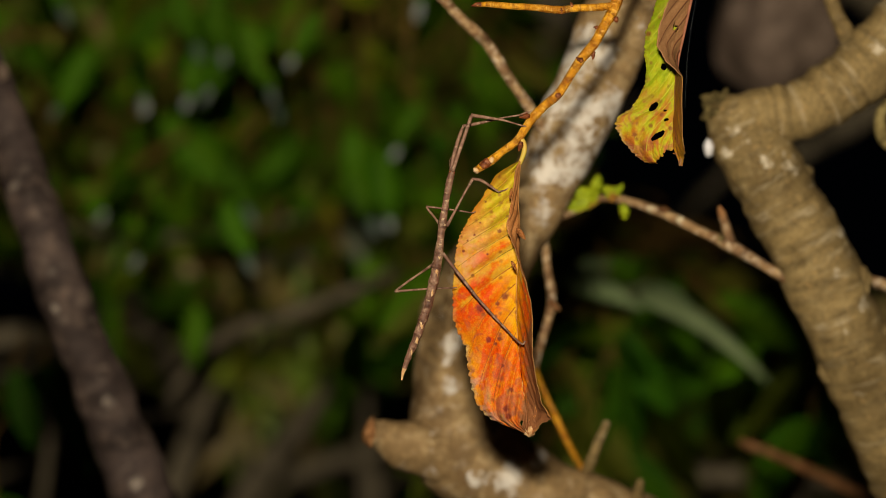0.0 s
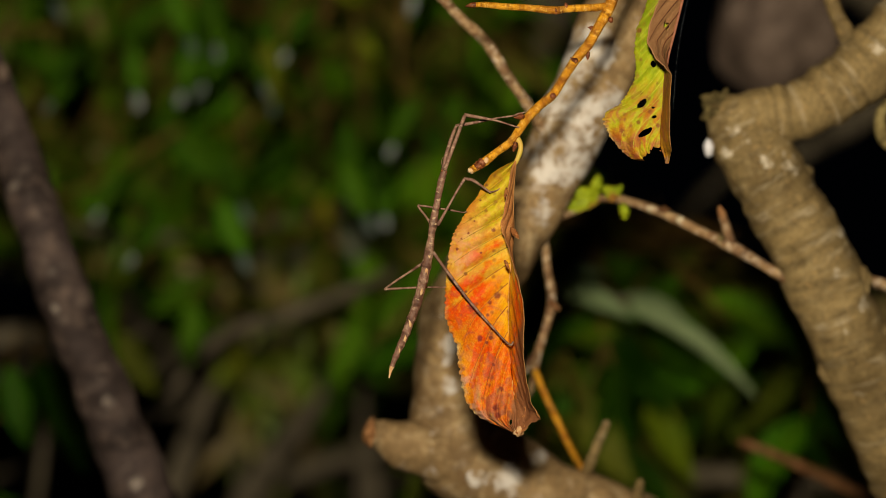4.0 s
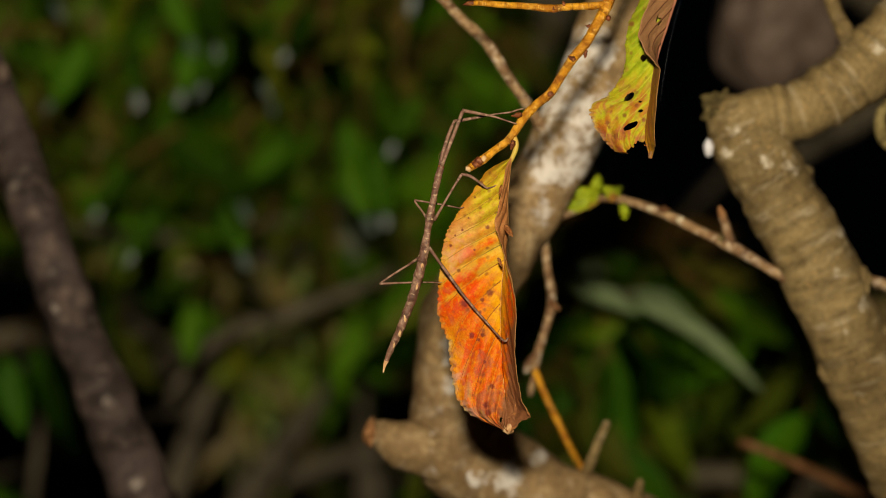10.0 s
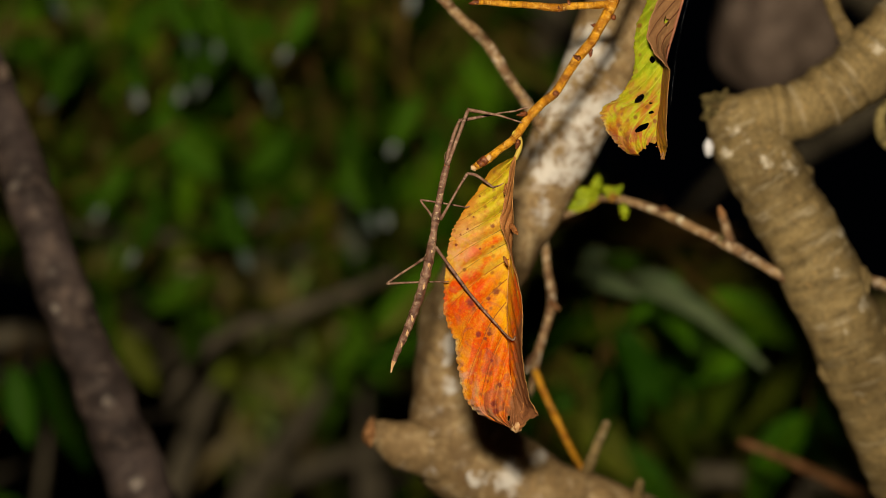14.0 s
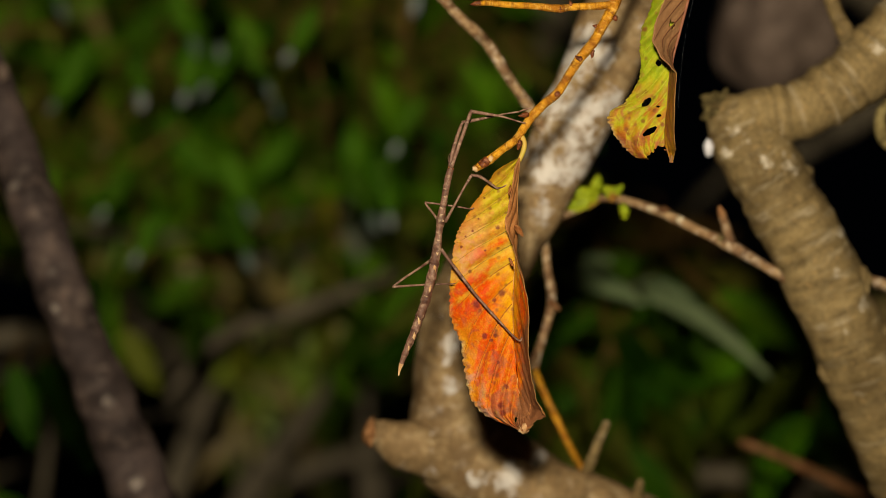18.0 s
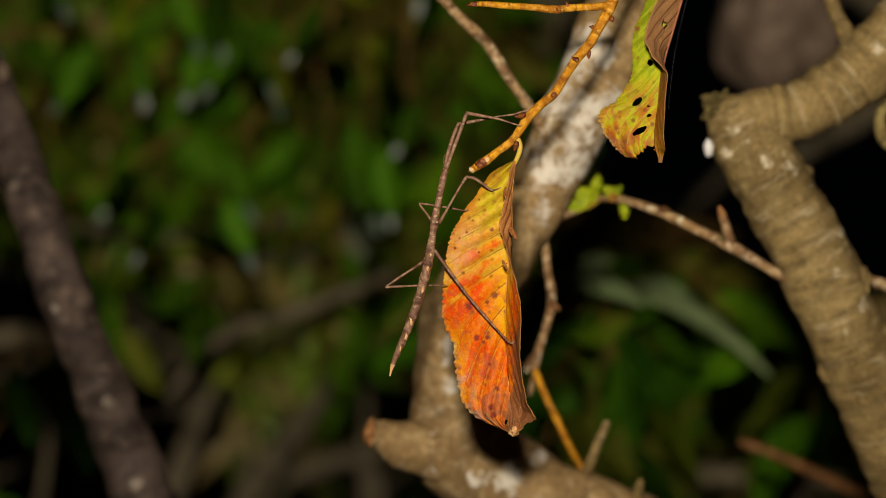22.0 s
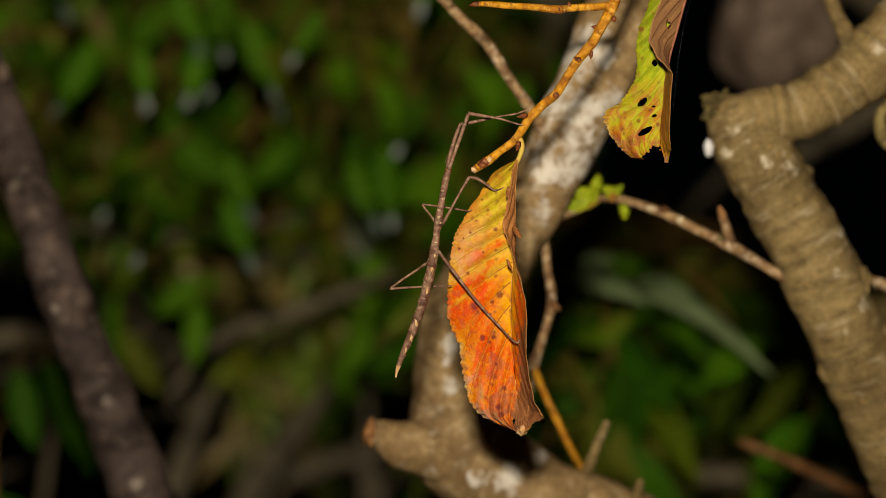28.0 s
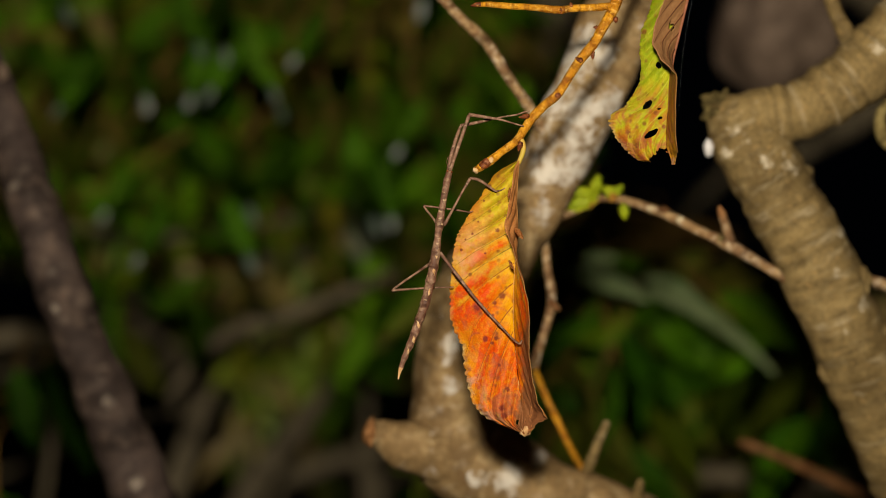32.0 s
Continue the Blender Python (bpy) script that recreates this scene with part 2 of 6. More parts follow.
    if brown:
        # dead brown tissue towards the right margin near the tip
        e = calc("MULTIPLY", calc("MULTIPLY_ADD", blot, 0.5, calc("MULTIPLY_ADD", ux, 0.9, calc("MULTIPLY", v, 1.6))), 0.333)
        col = mix(nt, ramp(nt, e, [(brown[0] / 3, 0), (brown[0] / 3 + 0.035, 0.95)]), col, mix(nt, mott, brown[1], brown[2]))
    net = node(nt, "ShaderNodeTexVoronoi", {"Vector": shifted, "Scale": 620.0}, feature="DISTANCE_TO_EDGE").outputs[0]
    col = mix(nt, calc("MULTIPLY", ramp(nt, net, [(0.0, 0.4), (0.12, 0)]), ramp(nt, v, [(0.3, 0.25), (0.55, 1)])), col, mix(nt, 0.5, col, near_vein, "MULTIPLY"))
    nt.links.new(col, b.inputs["Base Color"])
    crinkle = noise_tex(nt, along_vein, 8.0, 4, 0.6, 0.6)
    bump(nt, b, mix(nt, 0.5, mix(nt, 0.5, fine, net), mix(nt, 0.25, mott, crinkle)), 1.0, 0.0009)
    see_through(m, nt, b, col, 0.28)
    return m


M_LEAF1 = autumn_leaf_material("orange_leaf_top", [(0.0, (0.42, 0.29, 0.012)), (0.07, (0.44, 0.37, 0.01)), (0.17, (0.52, 0.4, 0.02)), (0.3, (0.62, 0.37, 0.045)),
    (0.4, (0.62, 0.28, 0.015)), (0.48, (0.61, 0.155, 0.004)), (0.54, (0.61, 0.08, 0.002)), (0.66, (0.62, 0.06, 0.002)), (0.75, (0.63, 0.155, 0.005)), (0.82, (0.61, 0.085, 0.006)), (0.92, (0.58, 0.15, 0.025)), (1.0, (0.26, 0.11, 0.05))],
    ((-0.0074, -0.066, 0.0019), (-0.0182, -0.071, 0.0022), (-0.0144, -0.0845, 0.0016), (-0.0096, -0.084, 0.0013), (-0.0115, -0.0862, 0.001), (-0.0204, -0.0398, 0.0007), (-0.0233, -0.0422, 0.0006), (-0.0098, -0.0382, 0.0012), (-0.018, -0.0346, 0.0006), (-0.0149, -0.048, 0.0006), (-0.0158, -0.0257, 0.0007), (-0.025, -0.0466, 0.0008), (-0.0211, -0.0571, 0.001), (-0.007, -0.1135, 0.0019), (-0.0106, -0.0691, 0.0012), (-0.0132, -0.0192, 0.001), (-0.0048, -0.1056, 0.0014), (-0.0084, -0.0955, 0.001), (-0.006, -0.1169, 0.0017), (-0.0113, -0.0744, 0.001), (-0.0209, -0.0648, 0.0008)),
    (0.13, 0.022, 0.02), 3.0, 12.5, 0.19, [(0.33, 0), (0.42, 1), (0.62, 1), (0.72, 0.15)], [(0.5, 0), (0.68, 1)], (1.98, (0.1, 0.04, 0.018), (0.3, 0.12, 0.045)))
M_LEAF2 = autumn_leaf_material("lime_leaf_top", [(0.0, (0.15, 0.2, 0.006)), (0.3, (0.19, 0.25, 0.007)), (0.5, (0.29, 0.35, 0.01)), (0.66, (0.36, 0.38, 0.012)), (0.78, (0.41, 0.36, 0.012)), (0.85, (0.44, 0.28, 0.012)),
    (0.93, (0.4, 0.17, 0.012)), (1.0, (0.34, 0.1, 0.012))],
    ((-0.0326, -0.0792, 0.0014), (-0.0269, -0.0924, 0.0012), (-0.0336, -0.096, 0.0014), (-0.0293, -0.1013, 0.0017), (-0.0185, -0.0936, 0.0012), (-0.0221, -0.0876, 0.0012), (-0.0274, -0.0528, 0.0014), (-0.0257, -0.0432, 0.0012)),
    (0.2, 0.07, 0.02), 8.0, 13.0, 0.19, [(0.1, 0), (0.2, 0.1)], [(0.6, 0), (0.8, 0.8)], None, (0.36, 0.38, 0.015), ((0.36, 0.12, 0.012), (0.46, 0.44, 0.015)), 0.6)
M_LEAF2_FOLD = autumn_leaf_material("rust_leaf_top", [(0.0, (0.2, 0.08, 0.03)), (0.5, (0.24, 0.09, 0.03)), (0.7, (0.34, 0.15, 0.02)), (0.85, (0.44, 0.2, 0.012)), (1.0, (0.46, 0.24, 0.012))],
    (), (0.2, 0.07, 0.02), 5.0, 13.0, 0.19, [(0.1, 0), (0.2, 0.1)], [(0.6, 0), (0.8, 0.8)], None, (0.36, 0.24, 0.015), ((0.3, 0.1, 0.012), (0.46, 0.3, 0.015)), 0.6)


def underside_material(name, k, share=0.3, grey=0.0):
    m, nt, b, ob, uv = material(name, 0.65, 0.1)
    n1, n2 = noise_tex(nt, ob, 80, 5, 0.6), noise_tex(nt, ob, 500, 4, 0.6)
    col = mix(nt, ramp(nt, n1, [(0.3, 0), (0.7, 1)]), (0.34 * k, 0.12 * k, 0.032 * k), (0.5 * k, 0.21 * k, 0.065 * k))
    col = mix(nt, ramp(nt, n2, [(0.45, 0), (0.7, 0.5)]), col, (0.55 * k, 0.27 * k, 0.09 * k))
    col = mix(nt, grey, col, (0.3 * k, 0.19 * k, 0.1 * k))
    net = node(nt, "ShaderNodeTexVoronoi", {"Vector": ob, "Scale": 650.0}, feature="DISTANCE_TO_EDGE").outputs[0]
    col = mix(nt, ramp(nt, net, [(0.0, 0.35), (0.08, 0)]), col, (0.12 * k, 0.04 * k, 0.012 * k))
    nt.links.new(col, b.inputs["Base Color"])
    bump(nt, b, n2, 0.7, 0.0005)
    see_through(m, nt, b, col, share)
    return m


def plain_material(name, a, bcol, scale, rough=0.55, spec=0.15, dist=0.0003):
    m, nt, b, ob, uv = material(name, rough, spec)
    n1 = noise_tex(nt, ob, scale, 5, 0.6)
    nt.links.new(mix(nt, ramp(nt, n1, [(0.3, 0), (0.7, 1)]), a, bcol), b.inputs["Base Color"])
    bump(nt, b, n1, 0.5, dist)
    return m


def foliage_material(name, a, bcol, c, rough=0.22, spec=0.22):
    """Waxy wet green leaf, each one of its own tone, paler along the midrib."""
    m, nt, b, ob, uv = material(name, rough, spec)
    info = nt.nodes.new("ShaderNodeObjectInfo")
    tone = ramp(nt, info.outputs["Random"], [(0.0, a), (0.76, bcol), (1.0, c)])
    n1 = noise_tex(nt, ob, 90, 4, 0.6)
    col = mix(nt, ramp(nt, n1, [(0.35, 0), (0.7, 0.5)]), tone, tuple(q * 0.55 for q in a))
    sep = node(nt, "ShaderNodeSeparateXYZ", {"Vector": uv})
    rib = ramp(nt, sep.outputs[0], [(0.44, 0), (0.5, 0.25), (0.56, 0)])
    col = mix(nt, rib, col, tuple(min(1, q * 1.8) for q in c))
    nt.links.new(col, b.inputs["Base Color"])
    bump(nt, b, n1, 0.3, 0.001)
    return m


def woods_material():
    """Far leaves, green to dead brown, one tone a leaf."""
    m, nt, b, ob, uv = material("mixed_undergrowth", 0.55, 0.3)
    geo = nt.nodes.new("ShaderNodeNewGeometry")
    tone = ramp(nt, geo.outputs["Random Per Island"], [(0.0, (0.11, 0.27, 0.004)), (0.5, (0.22, 0.28, 0.014)), (0.8, (0.28, 0.22, 0.05)), (1.0, (0.3, 0.21, 0.085))])
    nt.links.new(mix(nt, noise_tex(nt, ob, 40, 3), tone, (0.04, 0.035, 0.006)), b.inputs["Base Color"])
    return m


M_WOODS = woods_material()
M_UNDER = underside_material("brown_leaf_underside", 1.0)
M_UNDER_THIN = underside_material("thin_leaf_underside", 1.3, 0.7)
M_UNDER_DULL = underside_material("dull_brown_leaf_underside", 0.85, grey=0.5)
M_RIB_DEEP = plain_material("deep_brown_leaf_vein", (0.07, 0.025, 0.01), (0.12, 0.045, 0.018), 300)
M_EDGE = plain_material("dry_leaf_edge", (0.12, 0.05, 0.015), (0.3, 0.16, 0.05), 400)
M_VEIN = plain_material("olive_leaf_vein", (0.13, 0.085, 0.006), (0.2, 0.13, 0.008), 120)
M_VEIN_RED = plain_material("red_brown_leaf_vein", (0.17, 0.035, 0.003), (0.26, 0.07, 0.005), 120)
M_RIB_LIME = plain_material("lime_leaf_vein", (0.3, 0.34, 0.02), (0.4, 0.4, 0.03), 200)
M_RIB_DARK = plain_material("dark_leaf_vein", (0.16, 0.06, 0.025), (0.26, 0.11, 0.045), 300)
M_MIDRIB = plain_material("tan_midrib", (0.36, 0.15, 0.04), (0.46, 0.23, 0.07), 100)
M_RIB_PINK = plain_material("pink_midrib", (0.12, 0.04, 0.02), (0.22, 0.08, 0.04), 300)
M_PETIOLE = plain_material("yellow_green_petiole", (0.3, 0.29, 0.03), (0.42, 0.22, 0.05), 90)
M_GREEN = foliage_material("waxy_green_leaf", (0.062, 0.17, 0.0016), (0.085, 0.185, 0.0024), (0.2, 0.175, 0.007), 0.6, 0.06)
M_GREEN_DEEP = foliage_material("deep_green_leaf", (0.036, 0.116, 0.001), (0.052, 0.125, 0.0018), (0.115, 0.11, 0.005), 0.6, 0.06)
# Shaded copy of the green leaf: the missing light is put into its colour.
M_GREEN_SHADED = foliage_material("shaded_green_leaf", (0.018, 0.07, 0.001), (0.028, 0.076, 0.0015), (0.07, 0.065, 0.004), 0.6, 0.06)
M_OLIVE = foliage_material("olive_leaf", (0.06, 0.085, 0.004), (0.09, 0.095, 0.008), (0.13, 0.09, 0.018), 0.6, 0.06)
# Gloss for the added discs that stand in for glints on wet leaves.
M_GLINT, _nt, _b, _, _ = material("water_drop", 0.42, 0.4)
_b.inputs["Base Color"].default_value = (0.03, 0.05, 0.03, 1)
M_DULL = foliage_material("dull_grey_green_leaf", (0.08, 0.095, 0.05), (0.1, 0.11, 0.06), (0.13, 0.13, 0.075), 0.5, 0.2)
M_PALE = foliage_material("pale_grey_green_leaf", (0.24, 0.32, 0.135), (0.26, 0.34, 0.15), (0.28, 0.36, 0.16), 0.5, 0.2)
M_STALK = plain_material("russet_green_stalk", (0.07, 0.05, 0.008), (0.16, 0.08, 0.016), 60, 0.6)
M_FLECK = plain_material("pale_lenticel", (0.33, 0.26, 0.15), (0.48, 0.41, 0.27), 300, 0.7)
M_SPROUT = plain_material("bright_green_sprout", (0.24, 0.33, 0.008), (0.42, 0.46, 0.015), 220, 0.5, 0.2)
M_SPROUT_OLD = plain_material("yellow_brown_sprout", (0.4, 0.28, 0.03), (0.36, 0.14, 0.03), 150, 0.5)
M_WHITE = plain_material("white_fungus", (0.38, 0.36, 0.35), (0.52, 0.51, 0.52), 400, 0.35)
M_GROUND = plain_material("leaf_litter_soil", (0.035, 0.025, 0.015), (0.1, 0.07, 0.04), 30, 0.9, 0.2, 0.01)
M_SILK = plain_material("spider_silk", (0.12, 0.12, 0.12), (0.2, 0.2, 0.2), 300, 0.3)


# ---------------------------------------------------------------- mesh tools
ORIGIN = {}


def thing(name, at, label, category, group="", kind=""):
    e = new(name)
    e.empty_display_size = 0.02
    e.location = at
    ORIGIN[e] = Vector(at)
    return tagged(e, label, category, group, kind)


def part(name, bm, mat, parent, label="", smooth=True):
    """One mesh under a thing or a part; the bmesh is in world metres."""
    me = bpy.data.meshes.new(name)
    base = ORIGIN[parent] if parent else Vector()
    bmesh.ops.translate(bm, verts=bm.verts, vec=-base)
    bm.to_mesh(me)
    bm.free()
    for q in (mat if isinstance(mat, (list, tuple)) else [mat]):
        me.materials.append(q)
    if smooth:
        me.shade_smooth()
    ob = new(name, me)
    if parent:
        ob.parent = parent
    ORIGIN[ob] = base
    return tagged(ob, label)


def spline(pts, n):
    """A Catmull-Rom curve through the rows of pts, n steps a span."""
    p = [np.array(q, float) for q in pts]
    p = [2 * p[0] - p[1]] + p + [2 * p[-1] - p[-2]]
    out = []
    for i in range(1, len(p) - 2):
        for k in range(n):
            t = k / n
            out.append(0.5 * (2 * p[i] + (p[i + 1] - p[i - 1]) * t + (2 * p[i - 1] - 5 * p[i] + 4 * p[i + 1] - p[i + 2]) * t * t
                              + (3 * p[i] - p[i - 1] - 3 * p[i + 1] + p[i + 2]) * t ** 3))
    out.append(p[-2])
    return out


def tube(pts, n=6, seg=12, rough=0.0, freq=60.0, rings=0.0, ring_freq=150.0, bm=None, blunt=0.35, flat=1.0):
    """A stem through rows of (x, y, z, radius), with lumps, growth rings and rounded ends. UV: metres round and along."""
    bm = bm or bmesh.new()
    uvl = bm.loops.layers.uv.verify()
    c = spline(pts, n)
    pos = [Vector(q[:3]) for q in c]
    rad = [max(float(q[3]), 1e-5) for q in c]
    tan = [(pos[min(i + 1, len(pos) - 1)] - pos[max(i - 1, 0)]).normalized() for i in range(len(pos))]
    side = tan[0].orthogonal().normalized()
    if abs(tan[0].y) < 0.95:
        side = tan[0].cross(Vector((0, 1, 0))).normalized()
    rows, along = [], [0.0]
    for i in range(len(pos)):
        if i:
            side = (side - tan[i] * side.dot(tan[i])).normalized()
            along.append(along[-1] + (pos[i] - pos[i - 1]).length)
        up = tan[i].cross(side)
        r = rad[i]
        if rings:
            r *= 1 + rings * noise.noise(Vector((along[i] * ring_freq, 3.1, pos[0].x * 50)))
        row = []
        for k in range(seg):
            a = 2 * math.pi * k / seg
            d = side * math.cos(a) + up * math.sin(a) * flat
            q = r
            if rough:
                s = pos[i] + d * r
                q *= 1 + rough * (noise.noise(s * freq) + 0.5 * noise.noise(s * freq * 2.7))
            row.append(bm.verts.new(pos[i] + d * q))
        rows.append(row)
    around = 2 * math.pi * max(rad)
    for i in range(len(rows) - 1):
        for k in range(seg):
            k2 = (k + 1) % seg
            fc = bm.faces.new((rows[i][k], rows[i + 1][k], rows[i + 1][k2], rows[i][k2]))
            for lp, (uu, vv) in zip(fc.loops, ((k, i), (k, i + 1), (k + 1, i + 1), (k + 1, i))):
                lp[uvl].uv = (uu / seg * around, along[vv])
    for row, p, t, r in ((rows[0], pos[0], -tan[0], rad[0]), (rows[-1], pos[-1], tan[-1], rad[-1])):
        tip = bm.verts.new(p + t * r * blunt)
        mid = [bm.verts.new(p + (v.co - p) * 0.65 + t * r * blunt * 0.75) for v in row]
        for k in range(seg):
            k2 = (k + 1) % seg
            flip = row is rows[0]
            quad = (row[k], row[k2], mid[k2], mid[k]) if not flip else (row[k2], row[k], mid[k], mid[k2])
            tri = (mid[k], mid[k2], tip) if not flip else (mid[k2], mid[k], tip)
            bm.faces.new(quad[::-1] if flip is False else quad[::-1])
            bm.faces.new(tri[::-1])
    bmesh.ops.recalc_face_normals(bm, faces=bm.faces)
    return bm


def blob(at, rx, ry, rz, lump=0.2, freq=120, sub=2):
    bm = bmesh.new()
    bmesh.ops.create_icosphere(bm, subdivisions=sub, radius=1)
    for v in bm.verts:
        k = 1 + lump * noise.noise(v.co * 1.7 + Vector(at) * freq)
        v.co = Vector(at) + Vector((v.co.x * rx, v.co.y * ry, v.co.z * rz)) * k
    return bm


def table(rows, v):
    """Smooth look-up in rows of (v, values...)."""
    for a, b in zip(rows, rows[1:]):
        if v <= b[0]:
            t = (v - a[0]) / (b[0] - a[0])
            t = t * t * (3 - 2 * t) * 0.5 + t * 0.5
            return [p + (q - p) * t for p, q in zip(a[1:], b[1:])]
    return list(rows[-1][1:])


def thicken(bm, uvl, thick):
    """Gives a sheet its back, which takes the second material, and a rim."""
    bm.normal_update()
    tops = list(bm.faces)
    edges = [(e.verts[0], e.verts[1], e.link_faces[0]) for e in bm.edges if len(e.link_faces) == 1]
    back = {v: bm.verts.new(v.co - v.normal * thick) for v in list(bm.verts)}
    for fc in tops:
        nf = bm.faces.new([back[lp.vert] for lp in reversed(fc.loops)])
        nf.material_index = 1
        for lp, old in zip(nf.loops, reversed(fc.loops)):
            lp[uvl].uv = old[uvl].uv
    for a, b, fc in edges:
        order = [lp.vert for lp in fc.loops]
        if order[(order.index(a) + 1) % len(order)] is not b:
            a, b = b, a
        bm.faces.new((b, a, back[a], back[b])).material_index = 2


# ---------------------------------------------------------------- folded autumn leaves
def vein_slope(v0):
    """How fast a side vein runs down the blade: steeper towards the tip."""
    return 0.75 + 0.65 * v0 + 2.4 * max(0.0, v0 - 0.42)


class Folded:
    """A leaf folded along its midrib: its left half faces the lens, its right half stands towards it."""

    def __init__(self, midrib, rows, veins, slant, quilt, curl, crumple):
        self.mid, self.rows, self.veins, self.slant, self.quilt, self.curl, self.crumple = spline(midrib, 24), rows, veins, slant, quilt, curl, crumple

    def rib(self, v):
        f = min(max(v, 0), 1) * (len(self.mid) - 1)
        i = min(int(f), len(self.mid) - 2)
        return Vector(self.mid[i] + (self.mid[i + 1] - self.mid[i]) * (f - i))

    def at(self, u, v, saw=True):
        """u from -1 (left margin) over the midrib to 1 (right margin), v from base to tip."""
        lw, off, rw = table(self.rows, v)
        p, a = self.rib(v), abs(u)
        edge = 1.0
        if saw and a > 0.9:
            tooth = (v * 46 + 0.7 * noise.noise(Vector((v * 30, 1, 2)))) % 1.0 - 0.5
            edge += (0.022 + 0.035 * min(1.0, max(0.0, 4 * v - 2.2)) * max(0.0, 0.4 + noise.noise(Vector((v * 37, 3, 8))))) * tooth + 0.03 * noise.noise(Vector((v * 70, u, 5)))
        ph = (v - self.slant * a * vein_slope(v - 1.3 * self.slant * a)) * self.veins
        q = self.quilt * (1.0 if u <= 0 else 0.35) * abs(math.sin(math.pi * ph)) * math.sin(math.pi * min(a * 1.02, 1)) ** 0.6
        lump = noise.noise(p * 40 + Vector((u * 1.3, 0, 0)))
        dry = max(0.0, v - 0.74) * (1.0 if u > 0 else max(0.0, 1 - a * 2.2))
        fold = self.crumple * dry * (noise.noise(Vector((u * 4, v * 20, 4.4))) + 0.4 * noise.noise(Vector((u * 9, v * 45, 1.4))))
        if u <= 0:
            w = lw * a * edge
            q += 0.00035 * v * noise.noise(Vector((a * 13, ph * 2.6, 7.3))) * min(1, 6 * a)
            y = self.curl * a * a * (0.6 + 0.8 * v) + 0.0025 * lump * a - q
            return p + Vector((-w, y - fold, 0))
        w = rw * a * edge
        c = max(-1, min(1, off / max(rw, 1e-6)))
        s = math.sqrt(1 - c * c)
        bend = 0.12 * math.sin(v * 17) * a
        return p + Vector((w * c + q * s + 0.002 * lump * a + fold, -w * s + q * c - fold, -0.12 * w * a - bend * w))

    def half(self, left, nu, nv, holes=()):
        bm = bmesh.new()
        uvl = bm.loops.layers.uv.verify()
        sgn = -1 if left else 1
        grid = [[bm.verts.new(self.at(sgn * i / nu, j / nv)) for i in range(nu + 1)] for j in range(nv + 1)]
        for j in range(nv):
            for i in range(nu):
                c = (grid[j][i].co + grid[j + 1][i + 1].co) / 2
                if any(self.inside(c, h) for h in holes):
                    continue
                vs = (grid[j][i], grid[j + 1][i], grid[j + 1][i + 1], grid[j][i + 1])
                fc = bm.faces.new(vs if not left else vs[::-1])
                for lp, vv in zip(fc.loops, ((j, i), (j + 1, i), (j + 1, i + 1), (j, i + 1)) if not left else ((j, i + 1), (j + 1, i + 1), (j + 1, i), (j, i))):
                    lp[uvl].uv = (0.5 + sgn * 0.5 * vv[1] / nu, vv[0] / nv)
        bmesh.ops.delete(bm, geom=[v for v in bm.verts if not v.link_faces], context="VERTS")
        thicken(bm, uvl, 0.00025)
        return bm

    @staticmethod
    def inside(c, h):
        x, z, a, b, turn = h
        dx, dz = c.x - x, c.z - z
        cs, sn = math.cos(turn), math.sin(turn)
        e, f = (dx * cs + dz * sn) / a, (-dx * sn + dz * cs) / b
        return e * e + f * f < 1 + 0.45 * noise.noise(c * 900)

    def vein(self, left, v0, radius, lift, holes=()):
        sgn = -1 if left else 1
        pts = []
        for k in range(9):
            a = 0.02 + 0.94 * k / 8
            v = v0 + self.slant * a * vein_slope(v0) * (0.9 + 0.2 * a)
            if v > 0.97 and len(pts) > 1:
                break
            p = self.at(sgn * a, min(v, 0.99), False)
            if len(pts) > 1 and any(self.inside(p, h) for h in holes):
                break
            n = Vector((0, -1, 0)) if left else Vector((-1 if lift > 0 else 1, 0, 0))
            pts.append((*(p + n * abs(lift)), radius * (1 - 0.6 * a)))
        return tube(pts, 2, 5)


def leaflet(parent, name, base, tip, width, mat, bend, label):
    """A small thick leaf from base to tip, cupped and waved, in world metres."""
    bm = bmesh.new()
    base, tip = Vector(base), Vector(tip)
    ax = tip - base
    sd = ax.cross(Vector((0, -1, 0))).normalized()
    g = []
    for j in range(11):
        v = j / 10
        w = width * math.sin(math.pi * v ** 0.8) ** 0.8 + 0.0002
        row = []
        for i in range(-3, 4):
            u = i / 3
            wav = 1 + 0.2 * math.sin(v * 25) * abs(u)
            row.append(bm.verts.new(base + ax * v + sd * (u * w * wav) + Vector((0, -bend * math.sin(math.pi * v) + 0.5 * width * u * u + 0.0006 * math.sin(v * 19 + u * 3), 0))))
        g.append(row)
    for j in range(10):
        for i in range(6):
            bm.faces.new((g[j][i], g[j + 1][i], g[j + 1][i + 1], g[j][i + 1]))
    bmesh.ops.solidify(bm, geom=list(bm.faces), thickness=0.0004)
    return part(name, bm, mat, parent, label)


def stem_with(parent, name, pts, mat, label="", **k):
    return part(name, tube(pts, **k), mat, parent, label)


